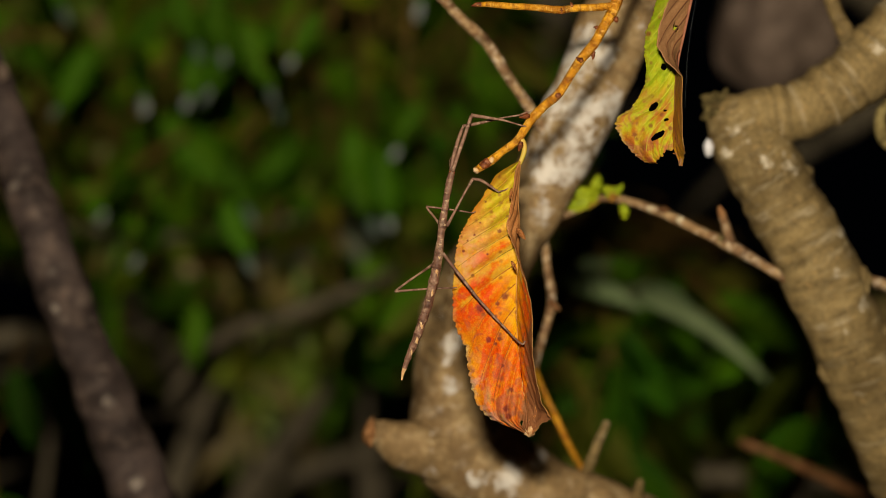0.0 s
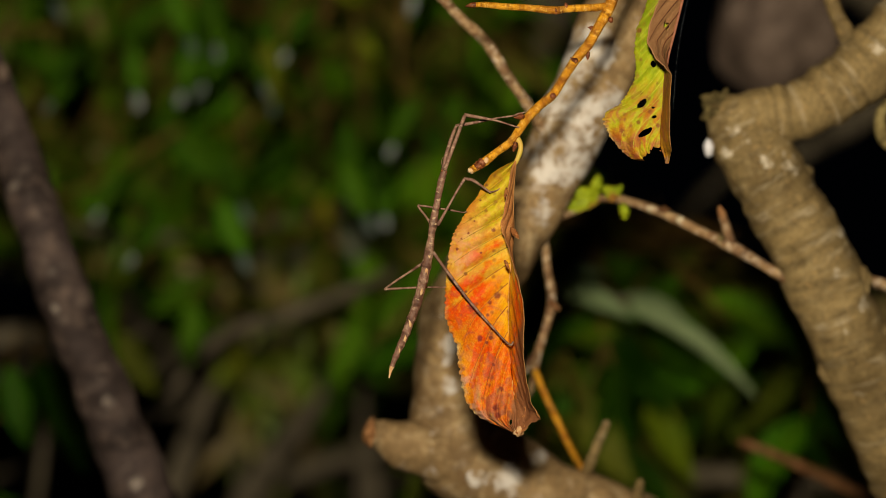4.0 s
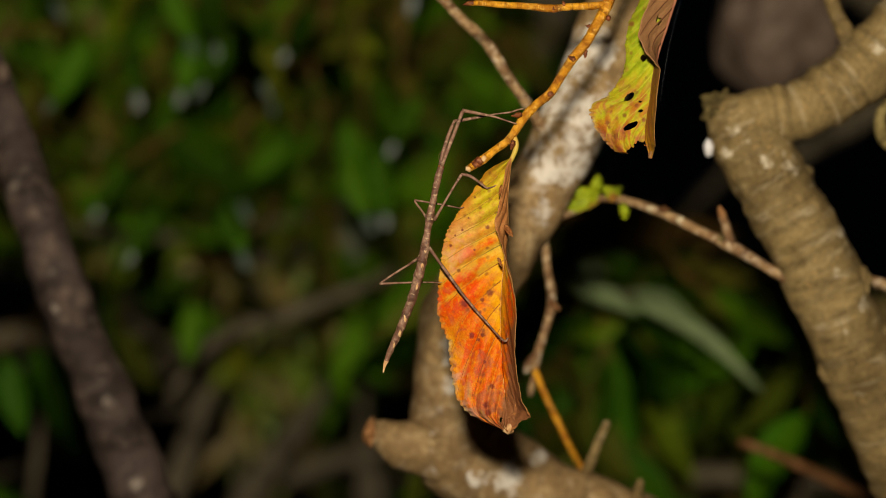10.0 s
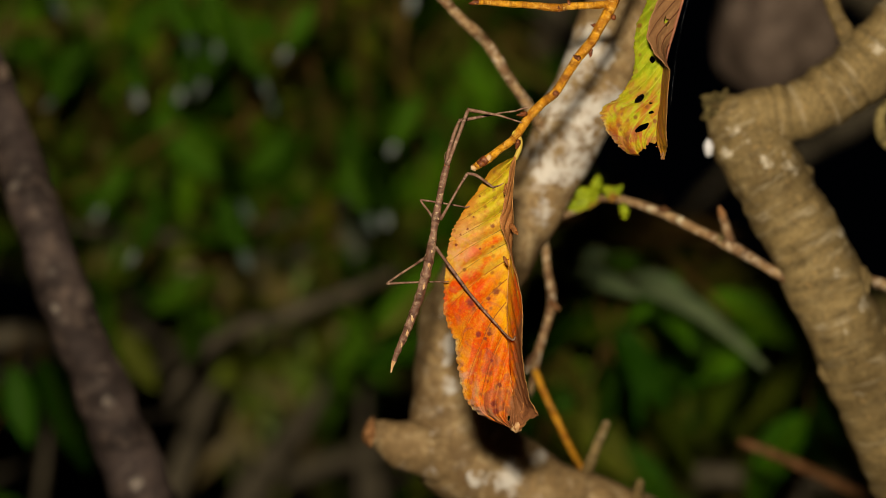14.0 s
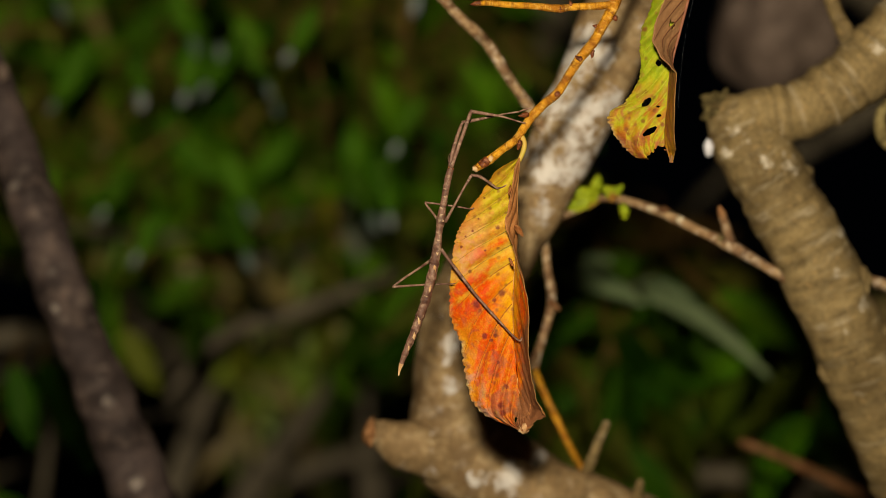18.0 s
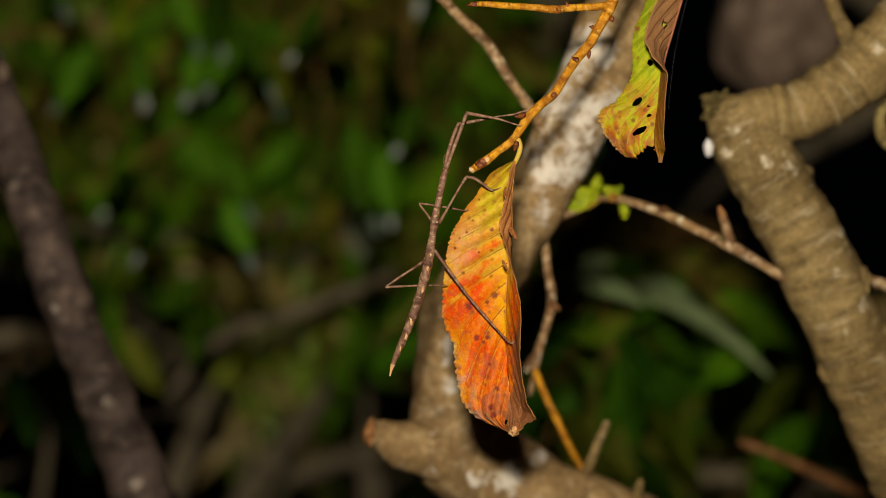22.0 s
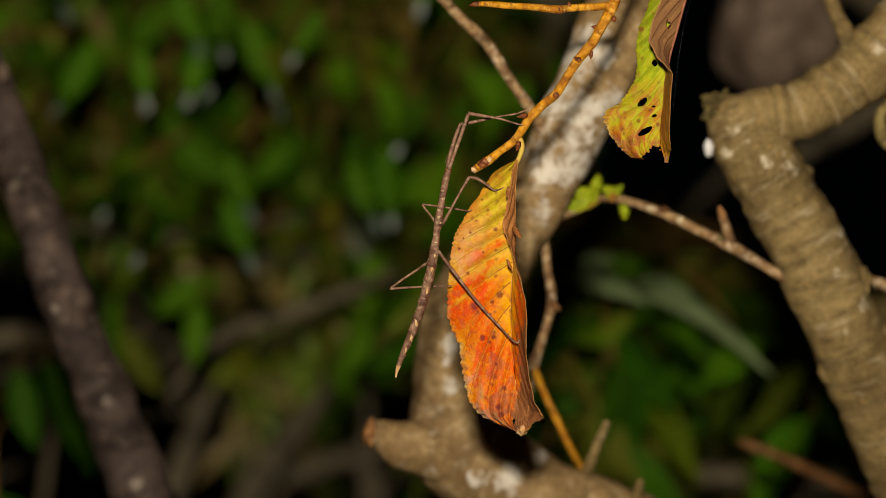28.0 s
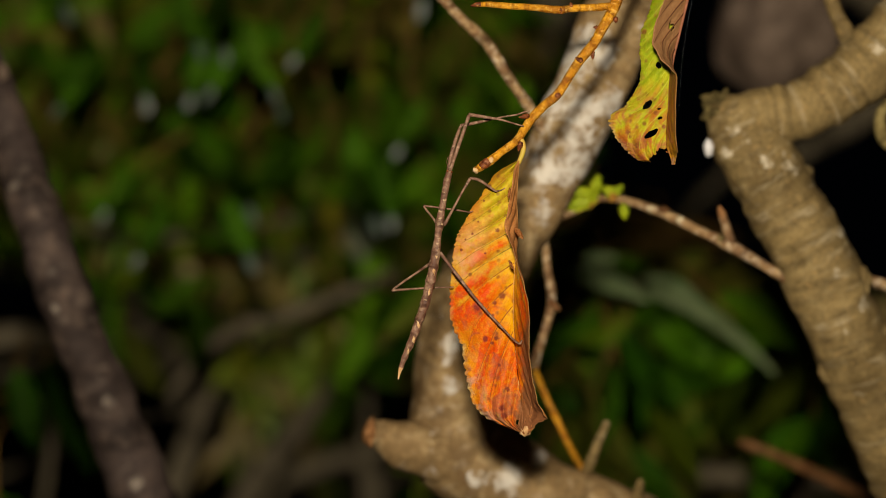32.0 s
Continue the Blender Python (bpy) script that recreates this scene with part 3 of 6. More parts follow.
# orange leaf that hangs from the twig tip and carries the insect
leaf_one = Folded([(0.0326, 0, 1.3372), (0.0317, 0, 1.3218), (0.0324, 0.001, 1.3082), (0.032, 0.002, 1.2966), (0.0313, 0.003, 1.2834), (0.0315, 0.003, 1.2673), (0.0329, 0.002, 1.2502), (0.0353, 0, 1.2326), (0.0366, -0.002, 1.2217)],
    ((0, 0.001, -0.0005, 0.001), (0.0124, 0.0038, -0.0019, 0.0034), (0.029, 0.0072, -0.0026, 0.0058), (0.0498, 0.0103, -0.0029, 0.0072), (0.112, 0.0142, -0.0034, 0.0082), (0.1743, 0.0192, -0.0043, 0.0091), (0.222, 0.0223, -0.006, 0.0106), (0.2614, 0.0247, -0.0058, 0.0115), (0.2988, 0.0259, -0.0043, 0.013), (0.3402, 0.0266, -0.0024, 0.0154), (0.3921, 0.0269, 0, 0.0182), (0.444, 0.0269, 0.0029, 0.0211), (0.5062, 0.0271, 0.0048, 0.023), (0.5996, 0.0271, 0.0055, 0.024), (0.6307, 0.0259, 0.0055, 0.0245), (0.6929, 0.0228, 0.0058, 0.024), (0.7552, 0.0223, 0.007, 0.0225), (0.8, 0.022, 0.0084, 0.0208), (0.853, 0.0212, 0.0096, 0.0188), (0.878, 0.02, 0.0103, 0.0165), (0.905, 0.018, 0.008, 0.0125), (0.925, 0.016, 0.0056, 0.009), (0.957, 0.0112, 0.0036, 0.006), (0.9772, 0.0072, 0.0025, 0.004), (0.9917, 0.0038, 0.0014, 0.0025), (1, 0.0017, 0.0005, 0.0012)),
    12.5, 0.19, 0.0022, 0.004, 0.013)
autumn_leaf = thing("autumn_leaf", (0.0338, 0, 1.3458), "spotted orange and yellow withering leaf hanging folded from a twig", "leaf")
L1_HOLE = [(0.0334, 1.2263, 0.0007, 0.0012, -0.2), (0.0043, 1.2647, 0.0018, 0.0011, 0.3), (0.0101, 1.2402, 0.0014, 0.0008, -0.4)]
blade = part("blade", leaf_one.half(True, 60, 260, L1_HOLE), [M_LEAF1, M_UNDER_THIN, M_EDGE], autumn_leaf, "orange blade with serrated edge, yellow towards its base")
folded_blade = part("folded_blade", leaf_one.half(False, 30, 150), [M_LEAF1, M_UNDER, M_EDGE], autumn_leaf, "folded half of the blade with brown underside")
stem_with(autumn_leaf, "petiole", [(0.0317, 0.0005, 1.3473, 0.0015), (0.0331, 0, 1.3466, 0.00138), (0.0346, 0, 1.3439, 0.00112), (0.0343, 0, 1.3406, 0.00112), (0.0326, 0, 1.3362, 0.001)], M_PETIOLE, "curved yellow petiole", n=5, seg=10, rough=0.08, freq=300)
part("midrib", tube([(*(leaf_one.rib(k / 14) + Vector((0, 0.0003, 0))), 0.0006 * (1 - 0.6 * k / 14)) for k in range(15)], 3, 8), M_MIDRIB, autumn_leaf, "pinkish tan midrib")
for k in range(9):
    part("vein", leaf_one.vein(True, 0.0 + k * 0.08, 0.00019, 0.00004), M_VEIN if k < 5 else M_VEIN_RED, blade)
for k in range(6):
    part("vein", leaf_one.vein(False, 0.02 + k * 0.08, 0.00018, -0.00005), M_RIB_DARK, folded_blade)
part("curled_tip", blob((0.0369, -0.002, 1.2226), 0.0024, 0.0018, 0.0022, 0.7, 300), M_CUT, autumn_leaf, "pale dry curled leaf tip")
for a, b, w in (((0.0289, -0.0085, 1.3256), (0.0281, -0.0095, 1.3208), 0.0004), ((0.0309, -0.011, 1.3088), (0.0345, -0.014, 1.304), 0.0010), ((0.0287, -0.0105, 1.295), (0.0307, -0.0115, 1.2913), 0.0005)):
    leaflet(folded_blade, "torn_flap", a, b, w, M_UNDER, 0.001, "small brown torn flap")

# lime leaf beside it, ragged at its end
leaf_two = Folded([(0.1128, 0.004, 1.4328), (0.1093, 0.003, 1.4206), (0.1053, 0.002, 1.4061), (0.1022, 0.002, 1.3916), (0.0998, 0.002, 1.3808), (0.0986, 0.002, 1.3702), (0.0984, 0.002, 1.3604), (0.0978, 0.001, 1.3517), (0.0979, 0, 1.343), (0.1006, -0.002, 1.3352)],
    ((0, 0.0007, -0.0005, 0.0007), (0.0743, 0.0084, -0.0048, 0.0082), (0.1733, 0.0139, -0.0082, 0.0139), (0.2723, 0.0144, -0.012, 0.0168), (0.3218, 0.0158, -0.0132, 0.0182), (0.3663, 0.0151, -0.013, 0.0187), (0.4208, 0.0142, -0.0086, 0.0192), (0.4653, 0.0127, -0.0029, 0.0192), (0.495, 0.0122, 0, 0.0192), (0.5495, 0.0122, 0.0005, 0.0192), (0.5941, 0.0139, 0.0005, 0.0197), (0.6683, 0.0178, 0.0005, 0.0202), (0.7104, 0.0233, 0.001, 0.0206), (0.7624, 0.0242, 0.0014, 0.0202), (0.8317, 0.0216, 0.0024, 0.0187), (0.8911, 0.0182, 0.0029, 0.0144), (0.9406, 0.0158, 0.0022, 0.0062), (0.9752, 0.0134, 0.001, 0.0022), (1, 0.0019, 0, 0.0005)),
    13, 0.19, 0.0012, 0.006, 0.004)
lime_leaf = thing("autumn_leaf", (0.1152, 0.004, 1.4448), "ragged yellow-green leaf turning brown, folded, hanging from a twig", "leaf")
L2_HOLES = [(0.0898, 1.3607, 0.0025, 0.0012, 0.75), (0.0914, 1.3482, 0.0032, 0.0012, 0.6), (0.095, 1.355, 0.001, 0.0006, 0.3), (0.0946, 1.359, 0.0008, 0.0004, 0.2),
    (0.0941, 1.3775, 0.0011, 0.0014, 0.2), (0.0953, 1.3334, 0.0054, 0.0086, -0.25)]
blade2 = part("blade", leaf_two.half(True, 84, 300, L2_HOLES), [M_LEAF2, M_UNDER_DULL, M_EDGE], lime_leaf, "yellow-green blade eaten through with holes")
fold2 = part("folded_blade", leaf_two.half(False, 30, 130, [(0.0984, 1.3936, 0.0012, 0.0016, 0.5)]), [M_LEAF2_FOLD, M_UNDER_DULL, M_EDGE], lime_leaf, "brown underside of the folded half")
part("midrib", tube([(*(leaf_two.rib(k / 14) + Vector((0.0004, -0.0003, 0))), 0.0008 * (1 - 0.7 * k / 14)) for k in range(15)], 3, 8), M_RIB_PINK, lime_leaf, "pink midrib")
stem_with(lime_leaf, "petiole", [(0.1179, 0.019, 1.4719, 0.0012), (0.1171, 0.008, 1.4551, 0.0012), (0.1157, 0.004, 1.4424, 0.0012), (0.1125, 0.004, 1.4323, 0.0012)], M_PETIOLE, n=4, seg=8)
for k in range(11):
    part("vein", leaf_two.vein(True, 0.06 + k * 0.068, 0.00014, 0.00004, [(x, z, a * 1.35, b * 1.35, t) for x, z, a, b, t in L2_HOLES]), M_RIB_LIME, blade2)
for k in range(9):
    part("vein", leaf_two.vein(False, 0.06 + k * 0.068, 0.00036, -0.0003), M_RIB_DEEP, fold2)
stem_with(lime_leaf, "silk_thread", [(0.1078, 0.003, 1.4062, 0), (0.1059, 0.003, 1.3953, 0), (0.104, 0.003, 1.3797, 0), (0.103, 0.003, 1.358, 0)], M_SILK, n=4, seg=4)

# ---------------------------------------------------------------- the amber twig
twig = thing("leafy_twig", (0.1239, 0.02, 1.4814), "thin amber-brown twig with dark buds and a broken tip", "twig")
main_stem = stem_with(twig, "stem", [(0.0146, 0, 1.3338, 0.0016), (0.0202, 0, 1.3374, 0.0019), (0.0254, 0, 1.3415, 0.0016), (0.0312, 0, 1.3458, 0.0018), (0.0346, 0, 1.3506, 0.0018), (0.0377, 0, 1.3552, 0.002), (0.0432, 0, 1.361, 0.0019), (0.0487, 0, 1.3655, 0.00193), (0.0533, 0, 1.3725, 0.00185), (0.0581, 0, 1.3799, 0.00202),
    (0.0641, 0, 1.3871, 0.0021), (0.0682, 0, 1.3943, 0.0021), (0.0726, 0.001, 1.4021, 0.00244), (0.077, 0.002, 1.4133, 0.00244), (0.0884, 0.006, 1.4354, 0.0026), (0.1083, 0.012, 1.4605, 0.00286), (0.1275, 0.04, 1.4874, 0.00311), (0.1362, 0.1, 1.5141, 0.00353), (0.1409, 0.16, 1.5341, 0.00395)],
    M_AMBER, "amber bark with pale lenticels", n=12, seg=16, rough=0.1, freq=800, rings=0.035, ring_freq=300)
side_stem = stem_with(twig, "side_stem", [(0.0735, 0.001, 1.4035, 0.00171), (0.0662, 0, 1.4027, 0.00162), (0.0554, 0, 1.4022, 0.00162), (0.0494, 0, 1.4015, 0.00171), (0.0398, 0, 1.4025, 0.00153), (0.0278, 0, 1.4032, 0.00144), (0.0197, 0, 1.4039, 0.00126), (0.0146, 0, 1.4037, 0.00099)],
    M_AMBER, "", n=10, seg=12, rough=0.1, freq=420, rings=0.05, ring_freq=420)
stem_with(twig, "end_bud", [(0.0163, 0, 1.4039, 0.0012), (0.0142, 0, 1.4037, 0.0011), (0.0118, 0, 1.4032, 0.0002)], M_SCAR, "pointed russet end bud", n=4, seg=8, rough=0.15, freq=600)
for a, b, r in (((0.0366, -0.002, 1.3565), (0.0323, -0.003, 1.3558), 4.2), ((0.0331, -0.002, 1.3453), (0.0321, -0.002, 1.3414), 4.5), ((0.064, -0.001, 1.3837), (0.0635, -0.001, 1.3803), 3.2), ((0.0667, 0, 1.3938), (0.0638, 0, 1.3943), 3),
                ((0.0501, -0.001, 1.4024), (0.0503, -0.001, 1.3997), 3), ((0.0547, -0.001, 1.4026), (0.0542, -0.001, 1.4048), 3), ((0.0589, -0.002, 1.3793), (0.0563, -0.002, 1.3814), 3)):
    a, b = Vector(a), Vector(b)
    m = a.lerp(b, 0.5)
    part("bud", tube([(*a, r * 0.0002), (*m, r * 0.00026), (*b, r * 0.00005)], 6, 10, 0.5, 1300), M_SCAR, twig, "dark russet bud")
for q, sx, sz in (((0.0733, -0.0024, 1.3972), 0.0011, 0.0013), ((0.0584, -0.0021, 1.38), 0.0011, 0.0011), ((0.0489, -0.002, 1.3651), 0.0013, 0.0012), ((0.0187, -0.0016, 1.3369), 0.002, 0.0014)):
    part("leaf_scar", blob(q, sx, 0.0007, sz, 0.4, 400), M_SCAR, twig, "dark round leaf scar")
part("leaf_scar", blob((0.0206, -0.0019, 1.3378), 0.0011, 0.0005, 0.0014, 0.2, 400), M_CUT, twig, "pale oval leaf scar")
stem_with(twig, "bark_scar", [(0.0162, -0.0002, 1.3348, 0.0017), (0.0174, -0.0002, 1.3357, 0.002), (0.0187, -0.0002, 1.3366, 0.002), (0.0198, -0.0001, 1.3374, 0.0017)], M_SCAR, "dark rough scar behind the broken end", n=5, seg=14, rough=0.3, freq=900)
part("broken_end", blob((0.0142, -0.0003, 1.3336), 0.0015, 0.0014, 0.0015, 0.6, 700), M_CUT, twig, "pale broken twig end")

# ---------------------------------------------------------------- the stick insect
insect = thing("stick_insect", (0.0012, -0.004, 1.3194), "slender brown stick insect clinging to a twig and a leaf", "insect")
abdomen = spline([(-0.0017, -0.004, 1.2988, 0.00201), (-0.0026, -0.004, 1.2931, 0.00212), (-0.0038, -0.004, 1.2871, 0.00212), (-0.0065, -0.003, 1.2763, 0.00201), (-0.0089, -0.003, 1.2691, 0.00189), (-0.0112, -0.003, 1.2624, 0.00177), (-0.0137, -0.002, 1.2566, 0.00147), (-0.0158, -0.002, 1.2511, 0.00116), (-0.0168, -0.002, 1.248, 0.00084), (-0.0175, -0.002, 1.2444, 0.00021)], 8)
cuts = [0, 9, 17, 24, 31, 38, 45, 52, 60, 72]
for k, (a, b) in enumerate(zip(cuts, cuts[1:])):
    seg_rows = [(*p[:3], p[3] * (0.94 + 0.16 * abs(2 * q / (b - a) - 1) ** 3)) for q, p in enumerate(abdomen[a:b + 1])]
    ob = part("abdomen_segment", tube(seg_rows, 3, 16, 0.14, 750, blunt=0.1), M_CUT if k == 8 else M_INSECT, insect, "pale pointed end segment" if k == 8 else "")
    if k in (0, 1, 2, 4, 5, 6):
        w = abdomen[a + 3]
        part("pale_patch", blob((w[0] + 0.0004, w[1] - w[3] * 0.75, w[2]), (0.0005, 0.0008, 0.0007)[k % 3], 0.0006, (0.0013, 0.002, 0.0016)[k % 3], 0.9, 900), M_CUT, ob, "pale bare patch")
stem_with(insect, "thorax", [(0.0036, -0.004, 1.3313, 0.00132), (0.0026, -0.004, 1.3277, 0.00154), (0.0017, -0.004, 1.3229, 0.00143), (0.001, -0.004, 1.3182, 0.00143), (0.0002, -0.004, 1.3134, 0.00176), (-0.0002, -0.004, 1.3103, 0.00198), (-0.0007, -0.004, 1.3074, 0.00154), (-0.0012, -0.004, 1.3026, 0.00165), (-0.0019, -0.004, 1.2978, 0.00198)],
    M_INSECT, "long brown thorax", n=8, seg=12, rough=0.15, freq=700, rings=0.09, ring_freq=320)
head = stem_with(insect, "head", [(0.0029, -0.004, 1.3284, 0.0011), (0.0033, -0.004, 1.3306, 0.0014), (0.0038, -0.004, 1.3325, 0.0013), (0.0043, -0.004, 1.3339, 0.0007)], M_INSECT, "small brown head", n=5, seg=12, rough=0.06, freq=600)
for q in ((0.0048, -0.0052, 1.3322), (0.0029, -0.0052, 1.3327)):
    part("eye", blob(q, 0.0004, 0.0004, 0.0005, 0.05), M_SCAR, head)
for q in ([(0.0043, -0.005, 1.3339, 0.0002), (0.0052, -0.006, 1.337, 0.0001), (0.005, -0.006, 1.3394, 0.0001)], [(0.0033, -0.004, 1.3337, 0.0002), (0.0026, -0.004, 1.3366, 0.0001), (0.0033, -0.004, 1.3387, 0.0001)]):
    stem_with(head, "antenna", q, M_LEG, n=4, seg=5)


def leg(name, femur, tibia, tarsus, label):
    f = stem_with(insect, name, femur, M_LEG, label, n=6, seg=8, rough=0.1, freq=700)
    stem_with(f, "tibia", tibia, M_LEG, n=6, seg=8, rough=0.1, freq=700)
    stem_with(f, "tarsus", tarsus, M_LEG, n=4, seg=6, rough=0.15, freq=900)


leg("foreleg", [(0.0041, -0.005, 1.333, 0.00084), (0.0067, -0.006, 1.3408, 0.00084), (0.01, -0.006, 1.3503, 0.00084), (0.0119, -0.006, 1.3561, 0.00084)],
    [(0.0119, -0.006, 1.3565, 0.00084), (0.0181, -0.005, 1.3556, 0.00072), (0.0253, -0.004, 1.3545, 0.0005), (0.0306, -0.003, 1.3531, 0.0004)], [(0.0306, -0.003, 1.3531, 0.0004), (0.033, -0.0025, 1.3524, 0.0004), (0.0352, -0.0025, 1.3519, 0.0003)], "straight foreleg reaching to the twig")
leg("foreleg", [(0.0033, -0.003, 1.3333, 0.00084), (0.0046, -0.002, 1.3398, 0.00084), (0.0067, -0.001, 1.347, 0.00084), (0.0084, 0, 1.3516, 0.00072)],
    [(0.0084, 0, 1.3521, 0.00072), (0.0146, 0, 1.3533, 0.00072), (0.0254, 0, 1.3557, 0.0004), (0.0326, 0, 1.3569, 0.0004)], [(0.0326, 0, 1.3569, 0.0004), (0.035, -0.0015, 1.3578, 0.0004), (0.0376, -0.0025, 1.3584, 0.0003)], "straight foreleg reaching to the twig")
leg("middle_leg", [(0.0017, -0.005, 1.3098, 0.0008), (0.0045, -0.006, 1.315, 0.0006), (0.0091, -0.006, 1.3236, 0.0005), (0.0124, -0.006, 1.3293, 0.0007)],
    [(0.0124, -0.006, 1.3296, 0.0006), (0.0157, -0.006, 1.3291, 0.0007), (0.0186, -0.005, 1.3275, 0.0006), (0.0234, -0.003, 1.3242, 0.0004)], [(0.0234, -0.003, 1.3242, 0.0004), (0.0261, -0.002, 1.3249, 0.0003), (0.028, -0.0015, 1.3261, 0.0003)], "bent middle leg with its foot on the leaf")
leg("middle_leg", [(-0.0017, -0.003, 1.3108, 0.0006), (-0.0038, 0.001, 1.3137, 0.0005), (-0.0058, 0.004, 1.3161, 0.0005), (-0.007, 0.005, 1.3178, 0.0005)],
    [(-0.007, 0.005, 1.3181, 0.0005), (-0.001, 0.005, 1.3174, 0.0004), (0.0063, 0.004, 1.3164, 0.0004), (0.0111, 0.002, 1.3156, 0.0003)], [(0.0111, 0.002, 1.3156, 0.0003), (0.0125, 0.001, 1.3154, 0.0003), (0.0139, 0.001, 1.3159, 0.0002)], "bent middle leg behind the body")
leg("hind_leg", [(0, -0.005, 1.2981, 0.0008), (0.0038, -0.0046, 1.2931, 0.0007), (0.0097, -0.0034, 1.2855, 0.0007), (0.0147, -0.003, 1.2791, 0.0006)],
    [(0.0147, -0.003, 1.2791, 0.0006), (0.0204, -0.003, 1.2727, 0.0006), (0.0258, -0.0036, 1.267, 0.0005), (0.0294, -0.005, 1.2632, 0.0004)], [(0.0294, -0.005, 1.2632, 0.0004), (0.0318, -0.0066, 1.2609, 0.0005), (0.0337, -0.008, 1.2599, 0.0005), (0.0346, -0.0085, 1.2613, 0.0004)], "long hind leg stretched across the leaf")
leg("hind_leg", [(-0.0043, -0.003, 1.2935, 0.0007), (-0.0094, 0.002, 1.2899, 0.0005), (-0.0154, 0.005, 1.2858, 0.0005), (-0.0203, 0.006, 1.2821, 0.0005)],
    [(-0.0205, 0.006, 1.2819, 0.0006), (-0.0142, 0.006, 1.2824, 0.0005), (-0.0046, 0.005, 1.2831, 0.0004), (0.0026, 0.003, 1.2834, 0.0003)], [(0.0026, 0.003, 1.2834, 0.0003), (0.0046, 0.002, 1.2834, 0.0003), (0.006, 0.002, 1.2836, 0.0002)], "bent hind leg behind the body")

# ---------------------------------------------------------------- the cherry tree: two limbs from one trunk
tree = thing("cherry_tree", (0.36, 0.16, 0), "cherry tree with pale lichened bark and bare crooked limbs", "tree")
stem_with(tree, "trunk", [(0.36, 0.16, -0.05, 0.085), (0.36, 0.16, 0.3, 0.07), (0.35, 0.15, 0.7, 0.06), (0.33, 0.13, 0.95, 0.05), (0.31, 0.11, 1.08, 0.03)], M_RIGHT, n=10, seg=24, rough=0.12, freq=25)
limb_a = stem_with(tree, "limb", [(0.34, 0.14, 0.98, 0.032), (0.1979, 0.185, 1.1097, 0.0284), (0.1455, 0.175, 1.1311, 0.0276), (0.0941, 0.168, 1.1523, 0.0266), (0.0547, 0.163, 1.1705, 0.0251), (0.0245, 0.158, 1.1885, 0.0239), (0.0066, 0.153, 1.2045, 0.0219), (0.0003, 0.148, 1.2286, 0.016), (0.003, 0.142, 1.2509, 0.0161), (0.0118, 0.136, 1.2749, 0.0191), (0.0295, 0.13, 1.3016, 0.0173), (0.0484, 0.125, 1.3327, 0.0162),
    (0.0621, 0.12, 1.3594, 0.0175), (0.0753, 0.117, 1.3888, 0.0179), (0.0867, 0.115, 1.4153, 0.0177), (0.1011, 0.12, 1.4508, 0.0162), (0.1275, 0.14, 1.5028, 0.017), (0.1535, 0.15, 1.5514, 0.0166)], M_LIMB, "pale limb with white lichen patches", n=14, seg=40, rough=0.11, freq=45, rings=0.03, ring_freq=90)
stem_with(tree, "limb_stub", [(0.0155, 0.153, 1.2006, 0.0166), (-0.0033, 0.143, 1.2021, 0.0151), (-0.0188, 0.136, 1.2062, 0.0117), (-0.0283, 0.132, 1.2104, 0.0082), (-0.0336, 0.13, 1.2119, 0.0067)], M_LIMB, "short broken stub", n=8, seg=24, rough=0.16, freq=80, blunt=0.1)
part("broken_face", blob((-0.0344, 0.13, 1.2119), 0.0035, 0.006, 0.0066, 0.5, 200, 3), M_BROKEN, tree, "orange-brown broken wood")
stem_with(tree, "limb", [(0.335, 0.125, 0.99, 0.04), (0.2494, 0.16, 1.15, 0.0251), (0.2319, 0.145, 1.1876, 0.0231), (0.2104, 0.13, 1.2244, 0.0206), (0.1919, 0.12, 1.2599, 0.0191), (0.1755, 0.115, 1.2949, 0.0182), (0.1591, 0.112, 1.3243, 0.0177), (0.146, 0.11, 1.3455, 0.017), (0.1374, 0.11, 1.3589, 0.0138), (0.13, 0.11, 1.3679, 0.008)],
    M_RIGHT, "brown limb ringed with pale lenticels", n=26, seg=40, rough=0.1, freq=60, rings=0.042, ring_freq=190)
stem_with(tree, "limb", [(0.1347, 0.11, 1.3583, 0.0118), (0.1481, 0.11, 1.3621, 0.013), (0.1646, 0.11, 1.3647, 0.0141), (0.1785, 0.11, 1.3708, 0.0147), (0.1918, 0.11, 1.3791, 0.0155), (0.2064, 0.11, 1.3917, 0.0168), (0.228, 0.11, 1.4148, 0.017), (0.2731, 0.12, 1.4562, 0.0178)],
    M_RIGHT, "ringed limb bending away", n=26, seg=40, rough=0.07, freq=60, rings=0.09, ring_freq=220)
for q, r in (((0.1271, 0.108, 1.3689), 0.0052), ((0.129, 0.106, 1.3651), 0.005), ((0.1317, 0.11, 1.3706), 0.0045), ((0.1258, 0.11, 1.3629), 0.0035)):
    part("bark_knob", blob(q, r, r, r * 0.8, 0.9, 500, 3), M_KNOB, tree, "rough knob on the limb end")
part("white_fungus", blob((0.1246, 0.105, 1.3472), 0.0024, 0.0024, 0.0042, 0.25, 200, 3), M_WHITE, tree, "small white fungus")
for q, rx, rz in (((0.1825, 0.12, 1.2425), 0.004, 0.006), ((0.1974, 0.11, 1.2843), 0.004, 0.007), ((0.2076, 0.115, 1.2601), 0.004, 0.007), ((0.1662, 0.11, 1.3322), 0.005, 0.006), ((0.1622, 0.113, 1.334), 0.0105, 0.0125)):
    part("bark_knob", blob(q, rx, 0.004, rz, 0.6, 200, 3), M_RIGHT, tree, "knob on the bark")
